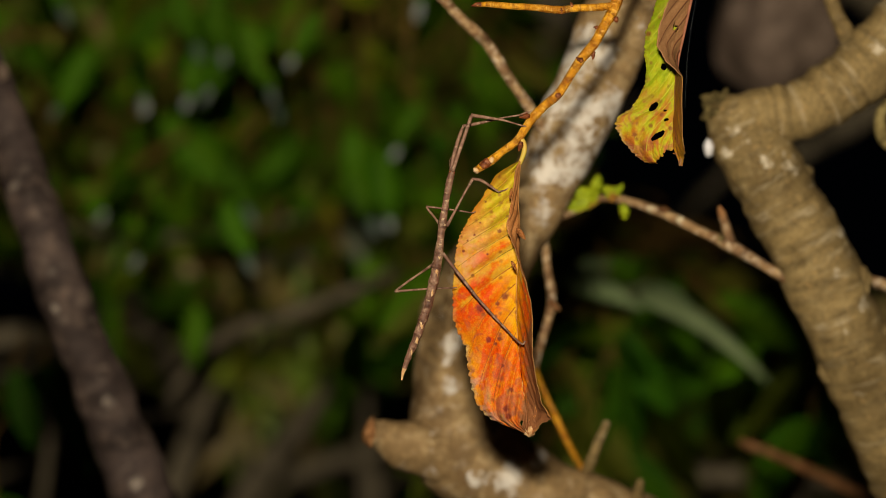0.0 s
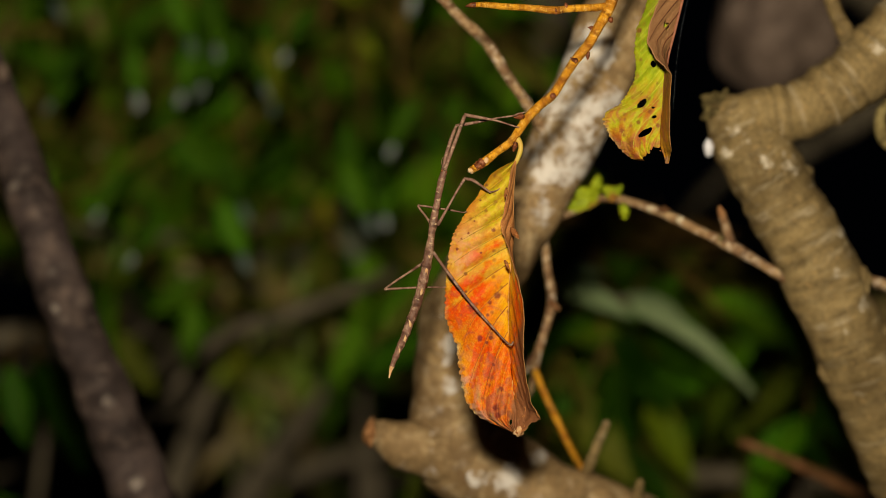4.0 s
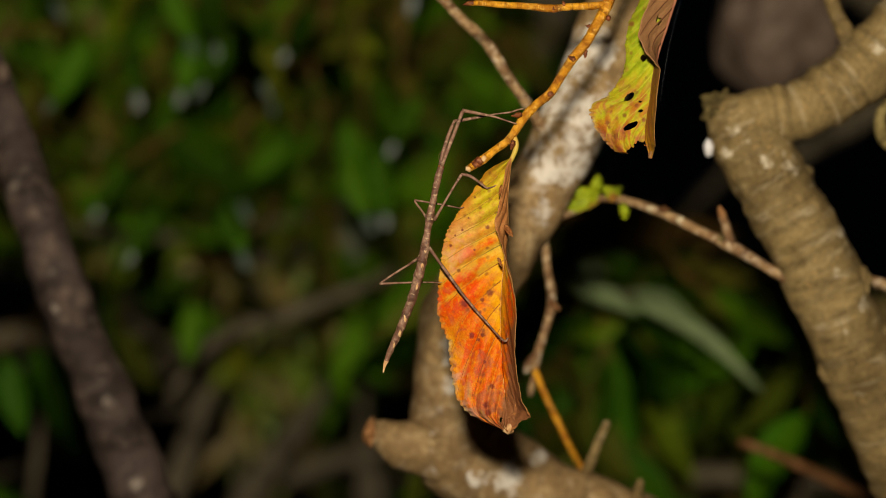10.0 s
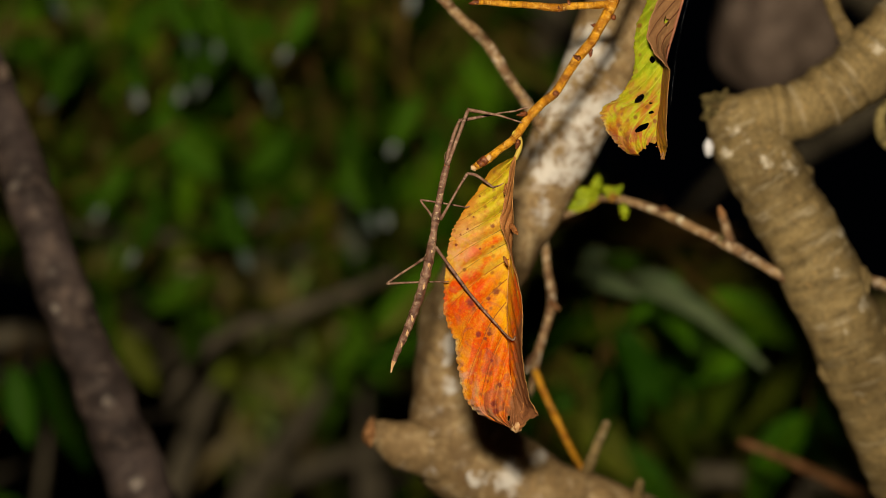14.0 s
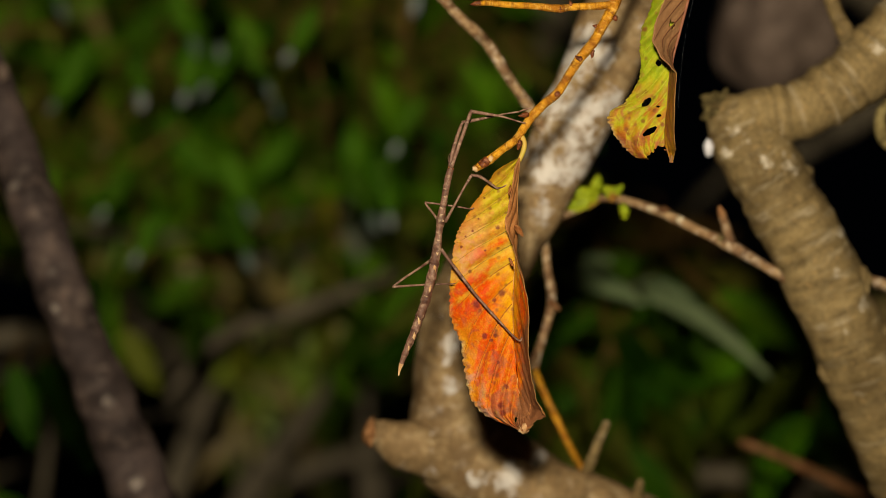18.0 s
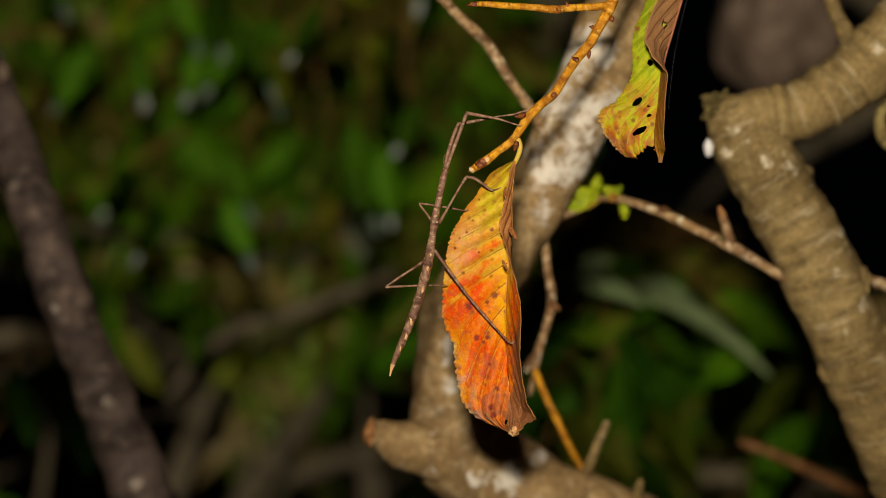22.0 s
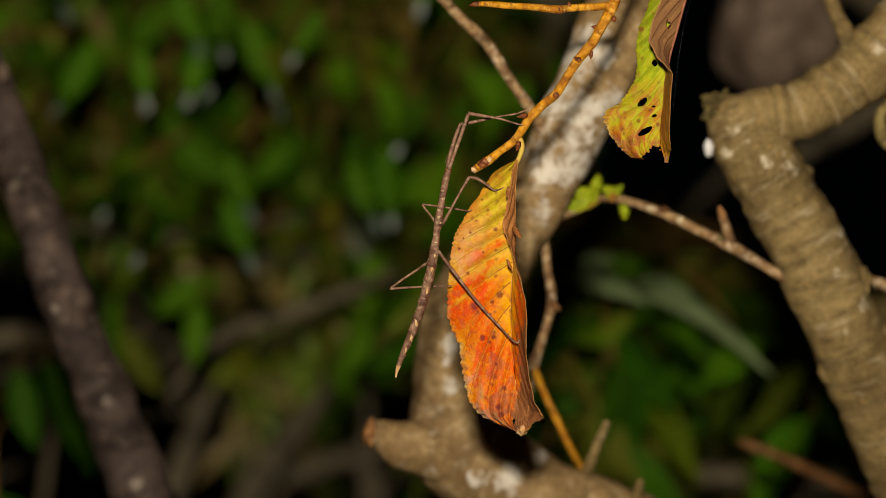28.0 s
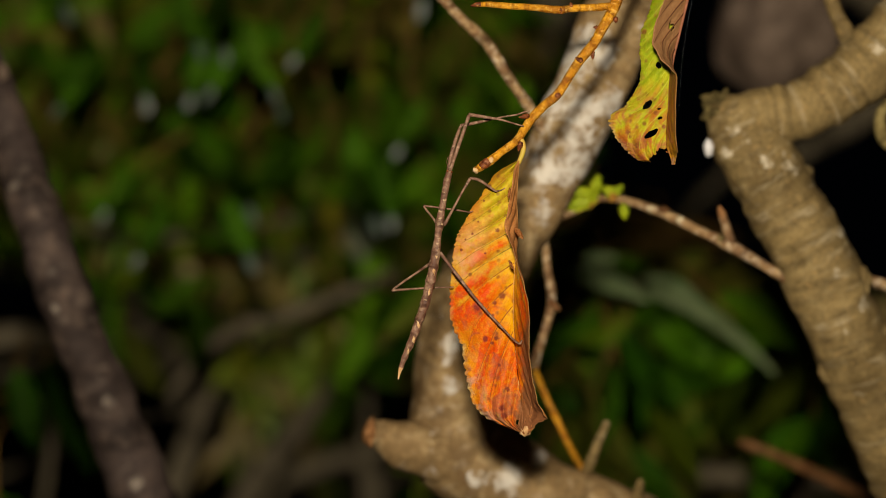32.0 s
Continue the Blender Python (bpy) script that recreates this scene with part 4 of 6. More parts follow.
stem_with(tree, "spur", [(0.1817, 0.115, 1.4261, 0.0035), (0.1852, 0.112, 1.4123, 0.0037), (0.1894, 0.11, 1.4028, 0.0042), (0.1934, 0.11, 1.3948, 0.0047)], M_RIGHT, "", n=6, seg=14, rough=0.12, freq=150)
stem_with(tree, "spur", [(0.2167, 0.12, 1.3729, 0.003), (0.2091, 0.12, 1.3648, 0.003), (0.2086, 0.12, 1.3553, 0.003), (0.2126, 0.12, 1.3481, 0.0022)], M_KNOB, "", n=6, seg=12, rough=0.45, freq=150)
sprig = stem_with(tree, "side_twig", [(0.2321, 0.13, 1.2678, 0.0026), (0.2117, 0.125, 1.2827, 0.0029), (0.1924, 0.12, 1.2841, 0.0026), (0.1728, 0.115, 1.282, 0.0025), (0.1587, 0.11, 1.2877, 0.0024), (0.1481, 0.11, 1.2942, 0.0024), (0.1348, 0.11, 1.3019, 0.0028), (0.122, 0.115, 1.3083, 0.0022), (0.1118, 0.12, 1.3137, 0.0024), (0.0988, 0.125, 1.3195, 0.002), (0.0884, 0.13, 1.3231, 0.002), (0.0819, 0.133, 1.3242, 0.0018), (0.0749, 0.134, 1.3243, 0.0016), (0.0681, 0.134, 1.3214, 0.0019), (0.0613, 0.132, 1.3173, 0.0017), (0.0545, 0.128, 1.315, 0.0017), (0.0452, 0.125, 1.3142, 0.0017)],
    M_THIN, "side twig with pale lenticels", n=9, seg=14, rough=0.12, freq=250, rings=0.08, ring_freq=260)
stem_with(sprig, "spur", [(0.1365, 0.11, 1.3001, 0.002), (0.1335, 0.108, 1.3095, 0.0022), (0.1316, 0.107, 1.3147, 0.0019)], M_THIN, n=5, seg=10, rough=0.15, freq=250)
stem_with(sprig, "bud", [(0.1317, 0.107, 1.3143, 0.0018), (0.1308, 0.1066, 1.317, 0.0019), (0.1297, 0.106, 1.32, 0.0007)], M_BROKEN, "orange-brown bud", n=5, seg=10, rough=0.2, freq=300)
part("bud", blob((0.1052, 0.121, 1.3186), 0.0032, 0.002, 0.0017, 0.5, 300), M_RED, sprig, "russet side bud")
part("bud", blob((0.131, 0.109, 1.3049), 0.0018, 0.0016, 0.0016, 0.5, 300), M_KNOB, sprig, "rough bud scar")
for q, rx, rz in (((0.0942, 0.1265, 1.3211), 0.0016, 0.0011), ((0.0992, 0.1232, 1.3192), 0.002, 0.0014), ((0.1126, 0.1174, 1.3138), 0.0018, 0.0018), ((0.1287, 0.1105, 1.305), 0.0009, 0.0008), ((0.1532, 0.1085, 1.2906), 0.0012, 0.0011)):
    part("lenticel", blob(q, rx, 0.0008, rz, 0.5, 500), M_FLECK, sprig, "pale raised lenticel")


for a, b, w, m, lb in (((0.0755, 0.131, 1.326), (0.0585, 0.129, 1.3279), 0.0028, M_SPROUT, "bright green young leaf"), ((0.0744, 0.131, 1.3247), (0.0555, 0.133, 1.3182), 0.0032, M_SPROUT, "bright green young leaf"),
                       ((0.0722, 0.13, 1.326), (0.0747, 0.128, 1.336), 0.0026, M_SPROUT, "bright green young leaf"), ((0.0844, 0.131, 1.3241), (0.0764, 0.129, 1.3301), 0.0028, M_SPROUT, "bright green young leaf"),
                       ((0.0803, 0.131, 1.3247), (0.0867, 0.129, 1.3312), 0.0018, M_SPROUT, "bright green young leaf"), ((0.0863, 0.13, 1.3225), (0.0873, 0.129, 1.3138), 0.0022, M_SPROUT, "bright green young leaf"),
                       ((0.0829, 0.129, 1.323), (0.0796, 0.128, 1.3268), 0.0022, M_SPROUT_OLD, "yellowing young leaf"), ((0.075, 0.132, 1.3231), (0.0577, 0.135, 1.3161), 0.0014, M_SPROUT_OLD, "yellow-brown young leaf")):
    leaflet(sprig, "sprout_leaf", a, b, w, m, 0.003, lb)
stem_with(tree, "side_twig", [(0.0504, 0.117, 1.3517, 0.0029), (0.0414, 0.105, 1.365, 0.0026), (0.0307, 0.1, 1.38, 0.0025), (0.0206, 0.1, 1.3959, 0.0026), (0.0082, 0.1, 1.4079, 0.0024), (-0.0032, 0.1, 1.4201, 0.0024), (-0.0222, 0.1, 1.4402, 0.0024)], M_THIN, "thin grey-brown twig", n=9, seg=12, rough=0.12, freq=220, rings=0.1, ring_freq=200)
stem_with(tree, "side_twig", [(0.0448, 0.125, 1.3138, 0.0023), (0.0485, 0.13, 1.3057, 0.002), (0.0501, 0.135, 1.2921, 0.002), (0.0526, 0.14, 1.2784, 0.0022), (0.0514, 0.14, 1.2675, 0.002), (0.0476, 0.14, 1.2551, 0.002), (0.0448, 0.14, 1.2455, 0.0022), (0.0443, 0.14, 1.2379, 0.0014)],
    M_THIN, "crooked hanging twig", n=9, seg=14, rough=0.18, freq=170, rings=0.1, ring_freq=200)
stem_with(tree, "spur", [(0.0519, 0.138, 1.2743, 0.0021), (0.0549, 0.138, 1.2716, 0.0016), (0.0563, 0.138, 1.2708, 0.0009)], M_RED, "", n=4, seg=8)
stem_with(tree, "spur", [(0.0454, 0.14, 1.2455, 0.0019), (0.0438, 0.14, 1.2374, 0.0016), (0.0421, 0.14, 1.2292, 0.0013)], M_THIN, "", n=4, seg=8, rough=0.2, freq=250)
stem_with(tree, "spur", [(0.0448, 0.138, 1.2484, 0.0021), (0.0415, 0.138, 1.2443, 0.0022), (0.0399, 0.138, 1.2402, 0.0014)], M_THIN, "", n=4, seg=8, rough=0.2, freq=250)
stem_with(tree, "side_twig", [(0.0442, 0.137, 1.2416, 0.0019), (0.0481, 0.138, 1.232, 0.0018), (0.0551, 0.142, 1.2175, 0.0018), (0.0617, 0.148, 1.2038, 0.0017), (0.0685, 0.16, 1.1917, 0.0017)], M_AMBER, "thin amber twig", n=8, seg=10, rough=0.1, freq=300)
stem_with(tree, "spur", [(0.0702, 0.165, 1.1871, 0.0033), (0.0729, 0.15, 1.1981, 0.0025), (0.0768, 0.15, 1.2078, 0.0022), (0.08, 0.15, 1.2158, 0.0018)], M_RIGHT, "short grey spur", n=6, seg=12, rough=0.15, freq=200)
stem_with(tree, "spur", [(0.0937, 0.162, 1.1748, 0.0039), (0.0962, 0.158, 1.1819, 0.0028), (0.0967, 0.154, 1.1862, 0.0017)], M_RIGHT, "", n=5, seg=10, rough=0.2, freq=200)
red_twig = thing("bare_twig", (0.42, 0.46, 0), "thin russet bare twig, blurred behind the limbs", "twig")
stem_with(red_twig, "stem", [(0.42, 0.46, -0.02, 0.007), (0.41, 0.46, 0.6, 0.006), (0.37, 0.44, 1.03, 0.005), (0.3078, 0.4, 1.1323, 0.0037), (0.2486, 0.37, 1.155, 0.0033), (0.2125, 0.35, 1.172, 0.0031), (0.1852, 0.34, 1.1845, 0.0029), (0.1692, 0.34, 1.1903, 0.0023)], M_RED, n=7, seg=12, rough=0.1, freq=150)

# ---------------------------------------------------------------- dark stem and bare branches behind
dark_tree = thing("young_tree", (-0.06, 0.34, 0), "slender tree stem with dark purplish bark and pale patches", "tree")
stem_with(dark_tree, "trunk", [(-0.06, 0.34, -0.05, 0.03), (-0.07, 0.32, 0.5, 0.024), (-0.1, 0.28, 0.95, 0.018), (-0.1452, 0.25, 1.1353, 0.0171), (-0.158, 0.24, 1.1694, 0.0161), (-0.1726, 0.24, 1.2081, 0.0152), (-0.1908, 0.24, 1.2527, 0.014), (-0.2078, 0.24, 1.3003, 0.0134), (-0.2229, 0.24, 1.3449, 0.0125), (-0.2348, 0.24, 1.3806, 0.0107), (-0.2542, 0.24, 1.4253, 0.0107), (-0.2892, 0.25, 1.4923, 0.0108)],
    M_DARK, n=12, seg=32, rough=0.12, freq=45, rings=0.12, ring_freq=70)
part("knot", blob((-0.2297, 0.23, 1.3924), 0.004, 0.004, 0.005, 0.4, 200), M_BURL, dark_tree, "pale knot")

thicket = thing("thicket", (-0.1, 0.95, 0), "bare grey-brown branches of a thicket, far out of focus", "shrub")
for pts in ([(-0.2033, 0.75, 1.1912, 0.0042), (-0.1676, 0.75, 1.2332, 0.0052), (-0.1193, 0.75, 1.2501, 0.0055), (-0.0689, 0.75, 1.2689, 0.0049), (-0.0359, 0.78, 1.2833, 0.0037)],
            [(-0.3357, 0.88, 1.3185, 0.0035), (-0.2725, 0.88, 1.3163, 0.0042), (-0.2183, 0.88, 1.3095, 0.0042), (-0.1597, 0.88, 1.3163, 0.0037), (-0.092, 0.88, 1.3312, 0.0035), (-0.0379, 0.88, 1.3411, 0.0025)],
            [(-0.2406, 0.95, 1.0571, 0.0112), (-0.2125, 0.95, 1.132, 0.0103), (-0.1961, 0.95, 1.1835, 0.0094), (-0.1721, 0.97, 1.2248, 0.0066), (-0.1507, 1, 1.2861, 0.0058), (-0.1299, 1.05, 1.33, 0.0049)],
            [(-0.1843, 1, 1.0509, 0.0134), (-0.1603, 1, 1.0989, 0.0125), (-0.1267, 1, 1.1469, 0.012), (-0.1051, 1, 1.1853, 0.0106), (-0.0931, 1, 1.2429, 0.0086), (-0.1171, 1, 1.2765, 0.0067), (-0.1603, 1, 1.2957, 0.0053)],
            [(-0.394, 0.9, 1.2184, 0.0091), (-0.3484, 0.9, 1.2298, 0.01), (-0.321, 0.9, 1.2275, 0.0082), (-0.3073, 0.9, 1.2093, 0.0046)],
            [(-0.1431, 1.1, 1.0939, 0.0091), (-0.0726, 1.1, 1.1191, 0.0086), (-0.0121, 1.1, 1.1342, 0.0081), (0.0392, 1.15, 1.1973, 0.0072)],
            [(0.1365, 0.8, 1.1233, 0.0069), (0.197, 0.8, 1.1276, 0.0082), (0.2661, 0.8, 1.1233, 0.0082), (0.3525, 0.8, 1.1181, 0.0086)],
            [(0.0173, 1, 1.3965, 0.0192), (0.0365, 1, 1.4397, 0.025), (0.0701, 1, 1.4877, 0.0298), (0.1037, 1, 1.5405, 0.0317), (0.1435, 1.02, 1.6205, 0.032)],
            [(0.2836, 0.95, 1.3707, 0.0066), (0.3117, 0.95, 1.3894, 0.0084), (0.3491, 0.95, 1.4104, 0.0094), (0.3912, 0.95, 1.4362, 0.0094)],
            [(0.1668, 1.2, 1.2372, 0.0053), (0.2091, 1.2, 1.3111, 0.0063), (0.2672, 1.2, 1.3744, 0.0053)]):
    stem_with(thicket, "branch", pts, M_FAR, n=6, seg=14, rough=0.15, freq=25)
rnd = random.Random(31)
for k in range(26):
    x, y, z = rnd.uniform(-0.34, 0.12), rnd.uniform(1.0, 1.25), rnd.uniform(1.08, 1.4)
    a, ln = rnd.uniform(-0.9, 0.9), rnd.uniform(0.08, 0.2)
    dx, dz = ln * math.cos(a), ln * math.sin(a)
    stem_with(thicket, "twig", [(x - dx, y + 0.03, z - dz, 0.003), (x - dx * 0.4, y, z - dz * 0.3, 0.0034), (x + dx * 0.4, y - 0.02, z + dz * 0.45, 0.003), (x + dx, y, z + dz * 0.8, 0.0016)], M_FAR, n=5, seg=8, rough=0.15, freq=40)
for x0, y0, q in ((-0.26, 0.95, (-0.2406, 0.95, 1.0571)), (-0.15, 1.0, (-0.1843, 1, 1.0509)), (0.1, 1.0, (-0.0726, 1.1, 1.1191)), (0.3, 0.8, (0.2661, 0.8, 1.1233))):
    q = Vector(q)
    stem_with(thicket, "stem", [(x0, y0, -0.03, 0.02), (x0 * 0.9 + q.x * 0.1, y0, q.z * 0.5, 0.017), (*q, 0.011)], M_FAR, n=8, seg=12, rough=0.15, freq=20)
old_trunk = thing("old_trunk", (0.34, 0.62, 0), "thick old dim trunk with a rounded brown burl", "tree")
stem_with(old_trunk, "trunk", [(0.5, 0.8, -0.05, 0.06), (0.5, 0.8, 0.6, 0.05), (0.47, 0.75, 1.1, 0.045), (0.42, 0.66, 1.4, 0.042), (0.2481, 0.6, 1.5461, 0.0422), (0.2519, 0.6, 1.6306, 0.0384)], M_FAR, n=10, seg=24, rough=0.1, freq=20)
part("burl", blob((0.2199, 0.55, 1.4455), 0.041, 0.04, 0.045, 0.2, 30, 4), M_BURL, old_trunk, "rounded brown burl")

# ---------------------------------------------------------------- wet drooping foliage, swaying
LEAF_MESH = {}


def leaf_mesh(length, width, droop):
    """A lance-shaped leaf from its base down its own -z, folded a little along the midrib, 0.4 mm thick."""
    bm = bmesh.new()
    uvl = bm.loops.layers.uv.verify()
    g = []
    for j in range(10):
        v = j / 9
        w = width * (math.sin(math.pi * min(v * 0.97 + 0.02, 1) ** 0.85) ** 0.9 + 0.02)
        g.append([bm.verts.new((u * w, -0.35 * length * (v - 0.3) ** 2 - droop * length * v * v * v + u * u * w * 0.3 + 0.0012 * math.sin(v * 11 + u * 2), -length * v)) for u in (-1, -0.5, 0, 0.5, 1)])
    for j in range(9):
        for i in range(4):
            fc = bm.faces.new((g[j][i], g[j + 1][i], g[j + 1][i + 1], g[j][i + 1]))
            for lp, (jj, ii) in zip(fc.loops, ((j, i), (j + 1, i), (j + 1, i + 1), (j, i + 1))):
                lp[uvl].uv = (ii / 4, jj / 9)
    bmesh.ops.solidify(bm, geom=list(bm.faces), thickness=0.0004)
    me = bpy.data.meshes.new("leaf_blade")
    bm.to_mesh(me)
    bm.free()
    me.shade_smooth()
    return me


def leaf_data(mat, k):
    key = (mat.name, k)
    if key not in LEAF_MESH:
        me = leaf_mesh(0.078 + 0.011 * k, 0.013 + 0.0022 * ((k * 2) % 3), 0.25 - 0.22 * k)
        me.materials.append(mat)
        LEAF_MESH[key] = me
    return LEAF_MESH[key]


def hang_leaf(parent, at, lean, yaw, pitch, mat, k, size=1.0):
    """One leaf under parent: lean is its angle from straight down in the picture plane, yaw its turn about its own length."""
    ob = new("leaf", leaf_data(mat, k))
    ob.parent = parent
    ob.matrix_basis = Matrix.Translation(Vector(at) - ORIGIN[parent]) @ pose(0, 0, 0, 0, -lean, 0) @ pose(0, 0, 0, pitch, 0, 0) @ pose(0, 0, 0, 0, 0, yaw) @ Matrix.Scale(size, 4)
    return ob


def shrub(base, sprays, mats, seed, label, depth, sizes=(0.35, 0.72)):
    """A leafy shrub stem from the ground with sprays (x, z, lean, leaves); it sways as one about its foot."""
    rnd = random.Random(seed)
    top = max(s[1] for s in sprays) + 0.05
    sh = thing("leafy_shrub", (base, depth + 0.1, 0), label, "shrub", "leafy shrubs behind the tree")
    cx = sum(s[0] for s in sprays) / len(sprays)
    stem_with(sh, "stem", [(base, depth + 0.1, -0.03, 0.009), ((base + cx) / 2, depth + 0.12, 0.6, 0.007), (cx, depth + 0.16, 1.0, 0.005), (cx + 0.02, depth + 0.18, top, 0.003)], M_FAR, n=8, seg=8)
    for x, z, lean, count in sprays:
        y = depth + rnd.uniform(-0.1, 0.14)
        ln = 0.022 * count
        dx, dz = math.sin(radians(lean)), -math.cos(radians(lean))
        path = [(cx, depth + 0.16, z + 0.03, 0.0022), (x - dx * 0.02, y + 0.02, z + 0.02, 0.0016), (x, y, z, 0.0014), (x + dx * ln * 0.5, y - 0.01, z + dz * ln * 0.4, 0.0012), (x + dx * ln, y - 0.015, z + dz * ln, 0.0008)]
        stem_with(sh, "branchlet", path, M_STALK, n=4, seg=6)
        for k in range(count + 1):
            t = k / count
            at = (x + dx * ln * t, y - 0.012 * t, z + dz * ln * (0.85 * t + 0.15 * t * t))
            side = (52 if k % 2 else -52) * (1 - 0.5 * t) + rnd.uniform(-20, 20)
            hang_leaf(sh, at, lean * 0.5 + side, rnd.uniform(-65, 65), rnd.uniform(-35, 35), rnd.choice(mats), rnd.randrange(3), rnd.uniform(*sizes))
    return sh


def sprays_in(seed, n, x0, x1, y0, y1, depth, leaves):
    """Spray origins spread over a window of the plan at the given depth."""
    rnd = random.Random(seed)
    out = []
    for k in range(n):
        x = x0 + (x1 - x0) * (k + rnd.random()) / n
        out.append((x, rnd.uniform(y0, y1), rnd.uniform(-45, 45), rnd.randint(*leaves)))
    return out


WET = "shrub with wet drooping dark green lance-shaped leaves, out of focus"
shrub_a = shrub(-0.25, sprays_in(1, 125, -0.37, 0.06, 1.41, 1.64, 0.95, (4, 7)), [M_GREEN, M_GREEN_DEEP, M_OLIVE], 11, WET, 0.95)
shrub_b = shrub(-0.2, sprays_in(2, 22, -0.34, -0.02, 1.37, 1.46, 1.0, (2, 4)), [M_GREEN_DEEP], 12, WET, 1.0)
shrub_c = shrub(-0.02, sprays_in(3, 40, -0.17, 0.03, 1.28, 1.6, 0.9, (3, 5)), [M_GREEN, M_GREEN_DEEP, M_OLIVE], 13, WET, 0.9)
# Darkened leaf colour dims this shrub, which stands nearer the lamp.
shrub_d = shrub(-0.33, sprays_in(4, 2, -0.34, -0.25, 1.16, 1.24, 0.6, (3, 5)), [M_GREEN_SHADED], 14, WET, 0.6)
shrub_e = shrub(-0.2, sprays_in(5, 3, -0.24, -0.13, 1.23, 1.32, 0.7, (2, 4)), [M_OLIVE, M_GREEN_DEEP], 15, "shrub with olive and green drooping leaves, out of focus", 0.88)
# The deep shade here is put into the darkened leaf colours.
shrub_f = shrub(0.2, sprays_in(6, 28, 0.02, 0.155, 1.15, 1.33, 0.62, (3, 5)) + sprays_in(7, 14, 0.1, 0.25, 1.255, 1.325, 0.62, (2, 4)), [M_GREEN_SHADED, M_GREEN_DEEP, M_OLIVE], 16, "shrub with drooping green leaves, deep shade put into their colour", 0.62, (0.6, 1.0))

def wet_tip(sh, tip, lean, size, glint_size, tilt):
    """A hanging leaf with an added glossy disc for its wet glint; tilt turns the disc's flat side up, away from the
    light.
    """
    tip = Vector(tip)
    way = Vector((math.sin(radians(lean)), 0, -math.cos(radians(lean))))
    # Deeper green chosen to dim a leaf that hangs nearer the lamp.
    hang_leaf(sh, tip - way * 0.089 * size + Vector((0, 0.006, 0)), lean, 10, 5, M_GREEN_DEEP, 1, size)
    bm = bmesh.new()
    bmesh.ops.create_icosphere(bm, subdivisions=3, radius=1)
    for v in bm.verts:
        x, y, z = v.co
        k = 1 + 0.35 * noise.noise(v.co * 1.3 + tip * 90)
        a, b = x * 0.0034 * glint_size * k, z * (0.0068 - 0.0011 * z) * glint_size * k
        v.co = tip + way * -b + Vector((way.z, 0, -way.x)) * -a + Vector((0, y * 0.0004 - 0.004 + b * tilt + a * 0.3 * tilt, 0))
    part("water_drop", bm, M_GLINT, sh, "flat glossy disc added for the glint of a wet leaf tip")


for sh, spots in ((shrub_a, ((-0.1033, 0.6, 1.4271), (-0.1679, 0.612, 1.4358), (-0.1516, 0.624, 1.4329), (-0.1252, 0.636, 1.4182), (-0.1657, 0.648, 1.4072), (-0.1167, 0.6, 1.4060), (-0.2046, 0.612, 1.3990), (-0.1769, 0.624, 1.4009), (-0.2685, 0.636, 1.3966), (-0.2646, 0.648, 1.4645), (-0.1110, 0.6, 1.3925), (-0.0170, 0.612, 1.4636))),
                  (shrub_b, ((-0.2406, 0.66, 1.3223), (-0.1370, 0.66, 1.3251), (-0.0574, 0.66, 1.3343))),
                  (shrub_e, ((-0.2062, 0.58, 1.2909), (-0.1304, 0.58, 1.2909))),
                  (shrub_c, ((-0.0323, 0.6, 1.3657), (-0.0476, 0.6, 1.3157), (-0.0361, 0.6, 1.3177)))):
    for k, q in enumerate(spots):
        wet_tip(sh, q, (-28, 22, 8, -12)[k % 4], 0.45 + 0.08 * (k % 3), (0.85, 1.1, 0.9, 0.7, 1.0)[k % 5], (0.0, 0.25, 0.12, 0.35, -0.1, 0.2, 0.05)[k % 7])

def leaf_between(sh, base, tip, mat, yaw=0, k=1):
    """One leaf from its stalk to its tip."""
    base, tip = Vector(base), Vector(tip)
    d = tip - base
    hang_leaf(sh, base, math.degrees(math.atan2(d.x, -d.z)), yaw, 0, mat, k, d.length / (0.078 + 0.011 * k))
    stem_with(sh, "leaf_stalk", [(*(base - d * 0.25 + Vector((0, 0.06, 0.01))), 0.0012), (*(base - d * 0.08 + Vector((0, 0.01, 0))), 0.001), (*base, 0.0008)], M_STALK, n=3, seg=6)


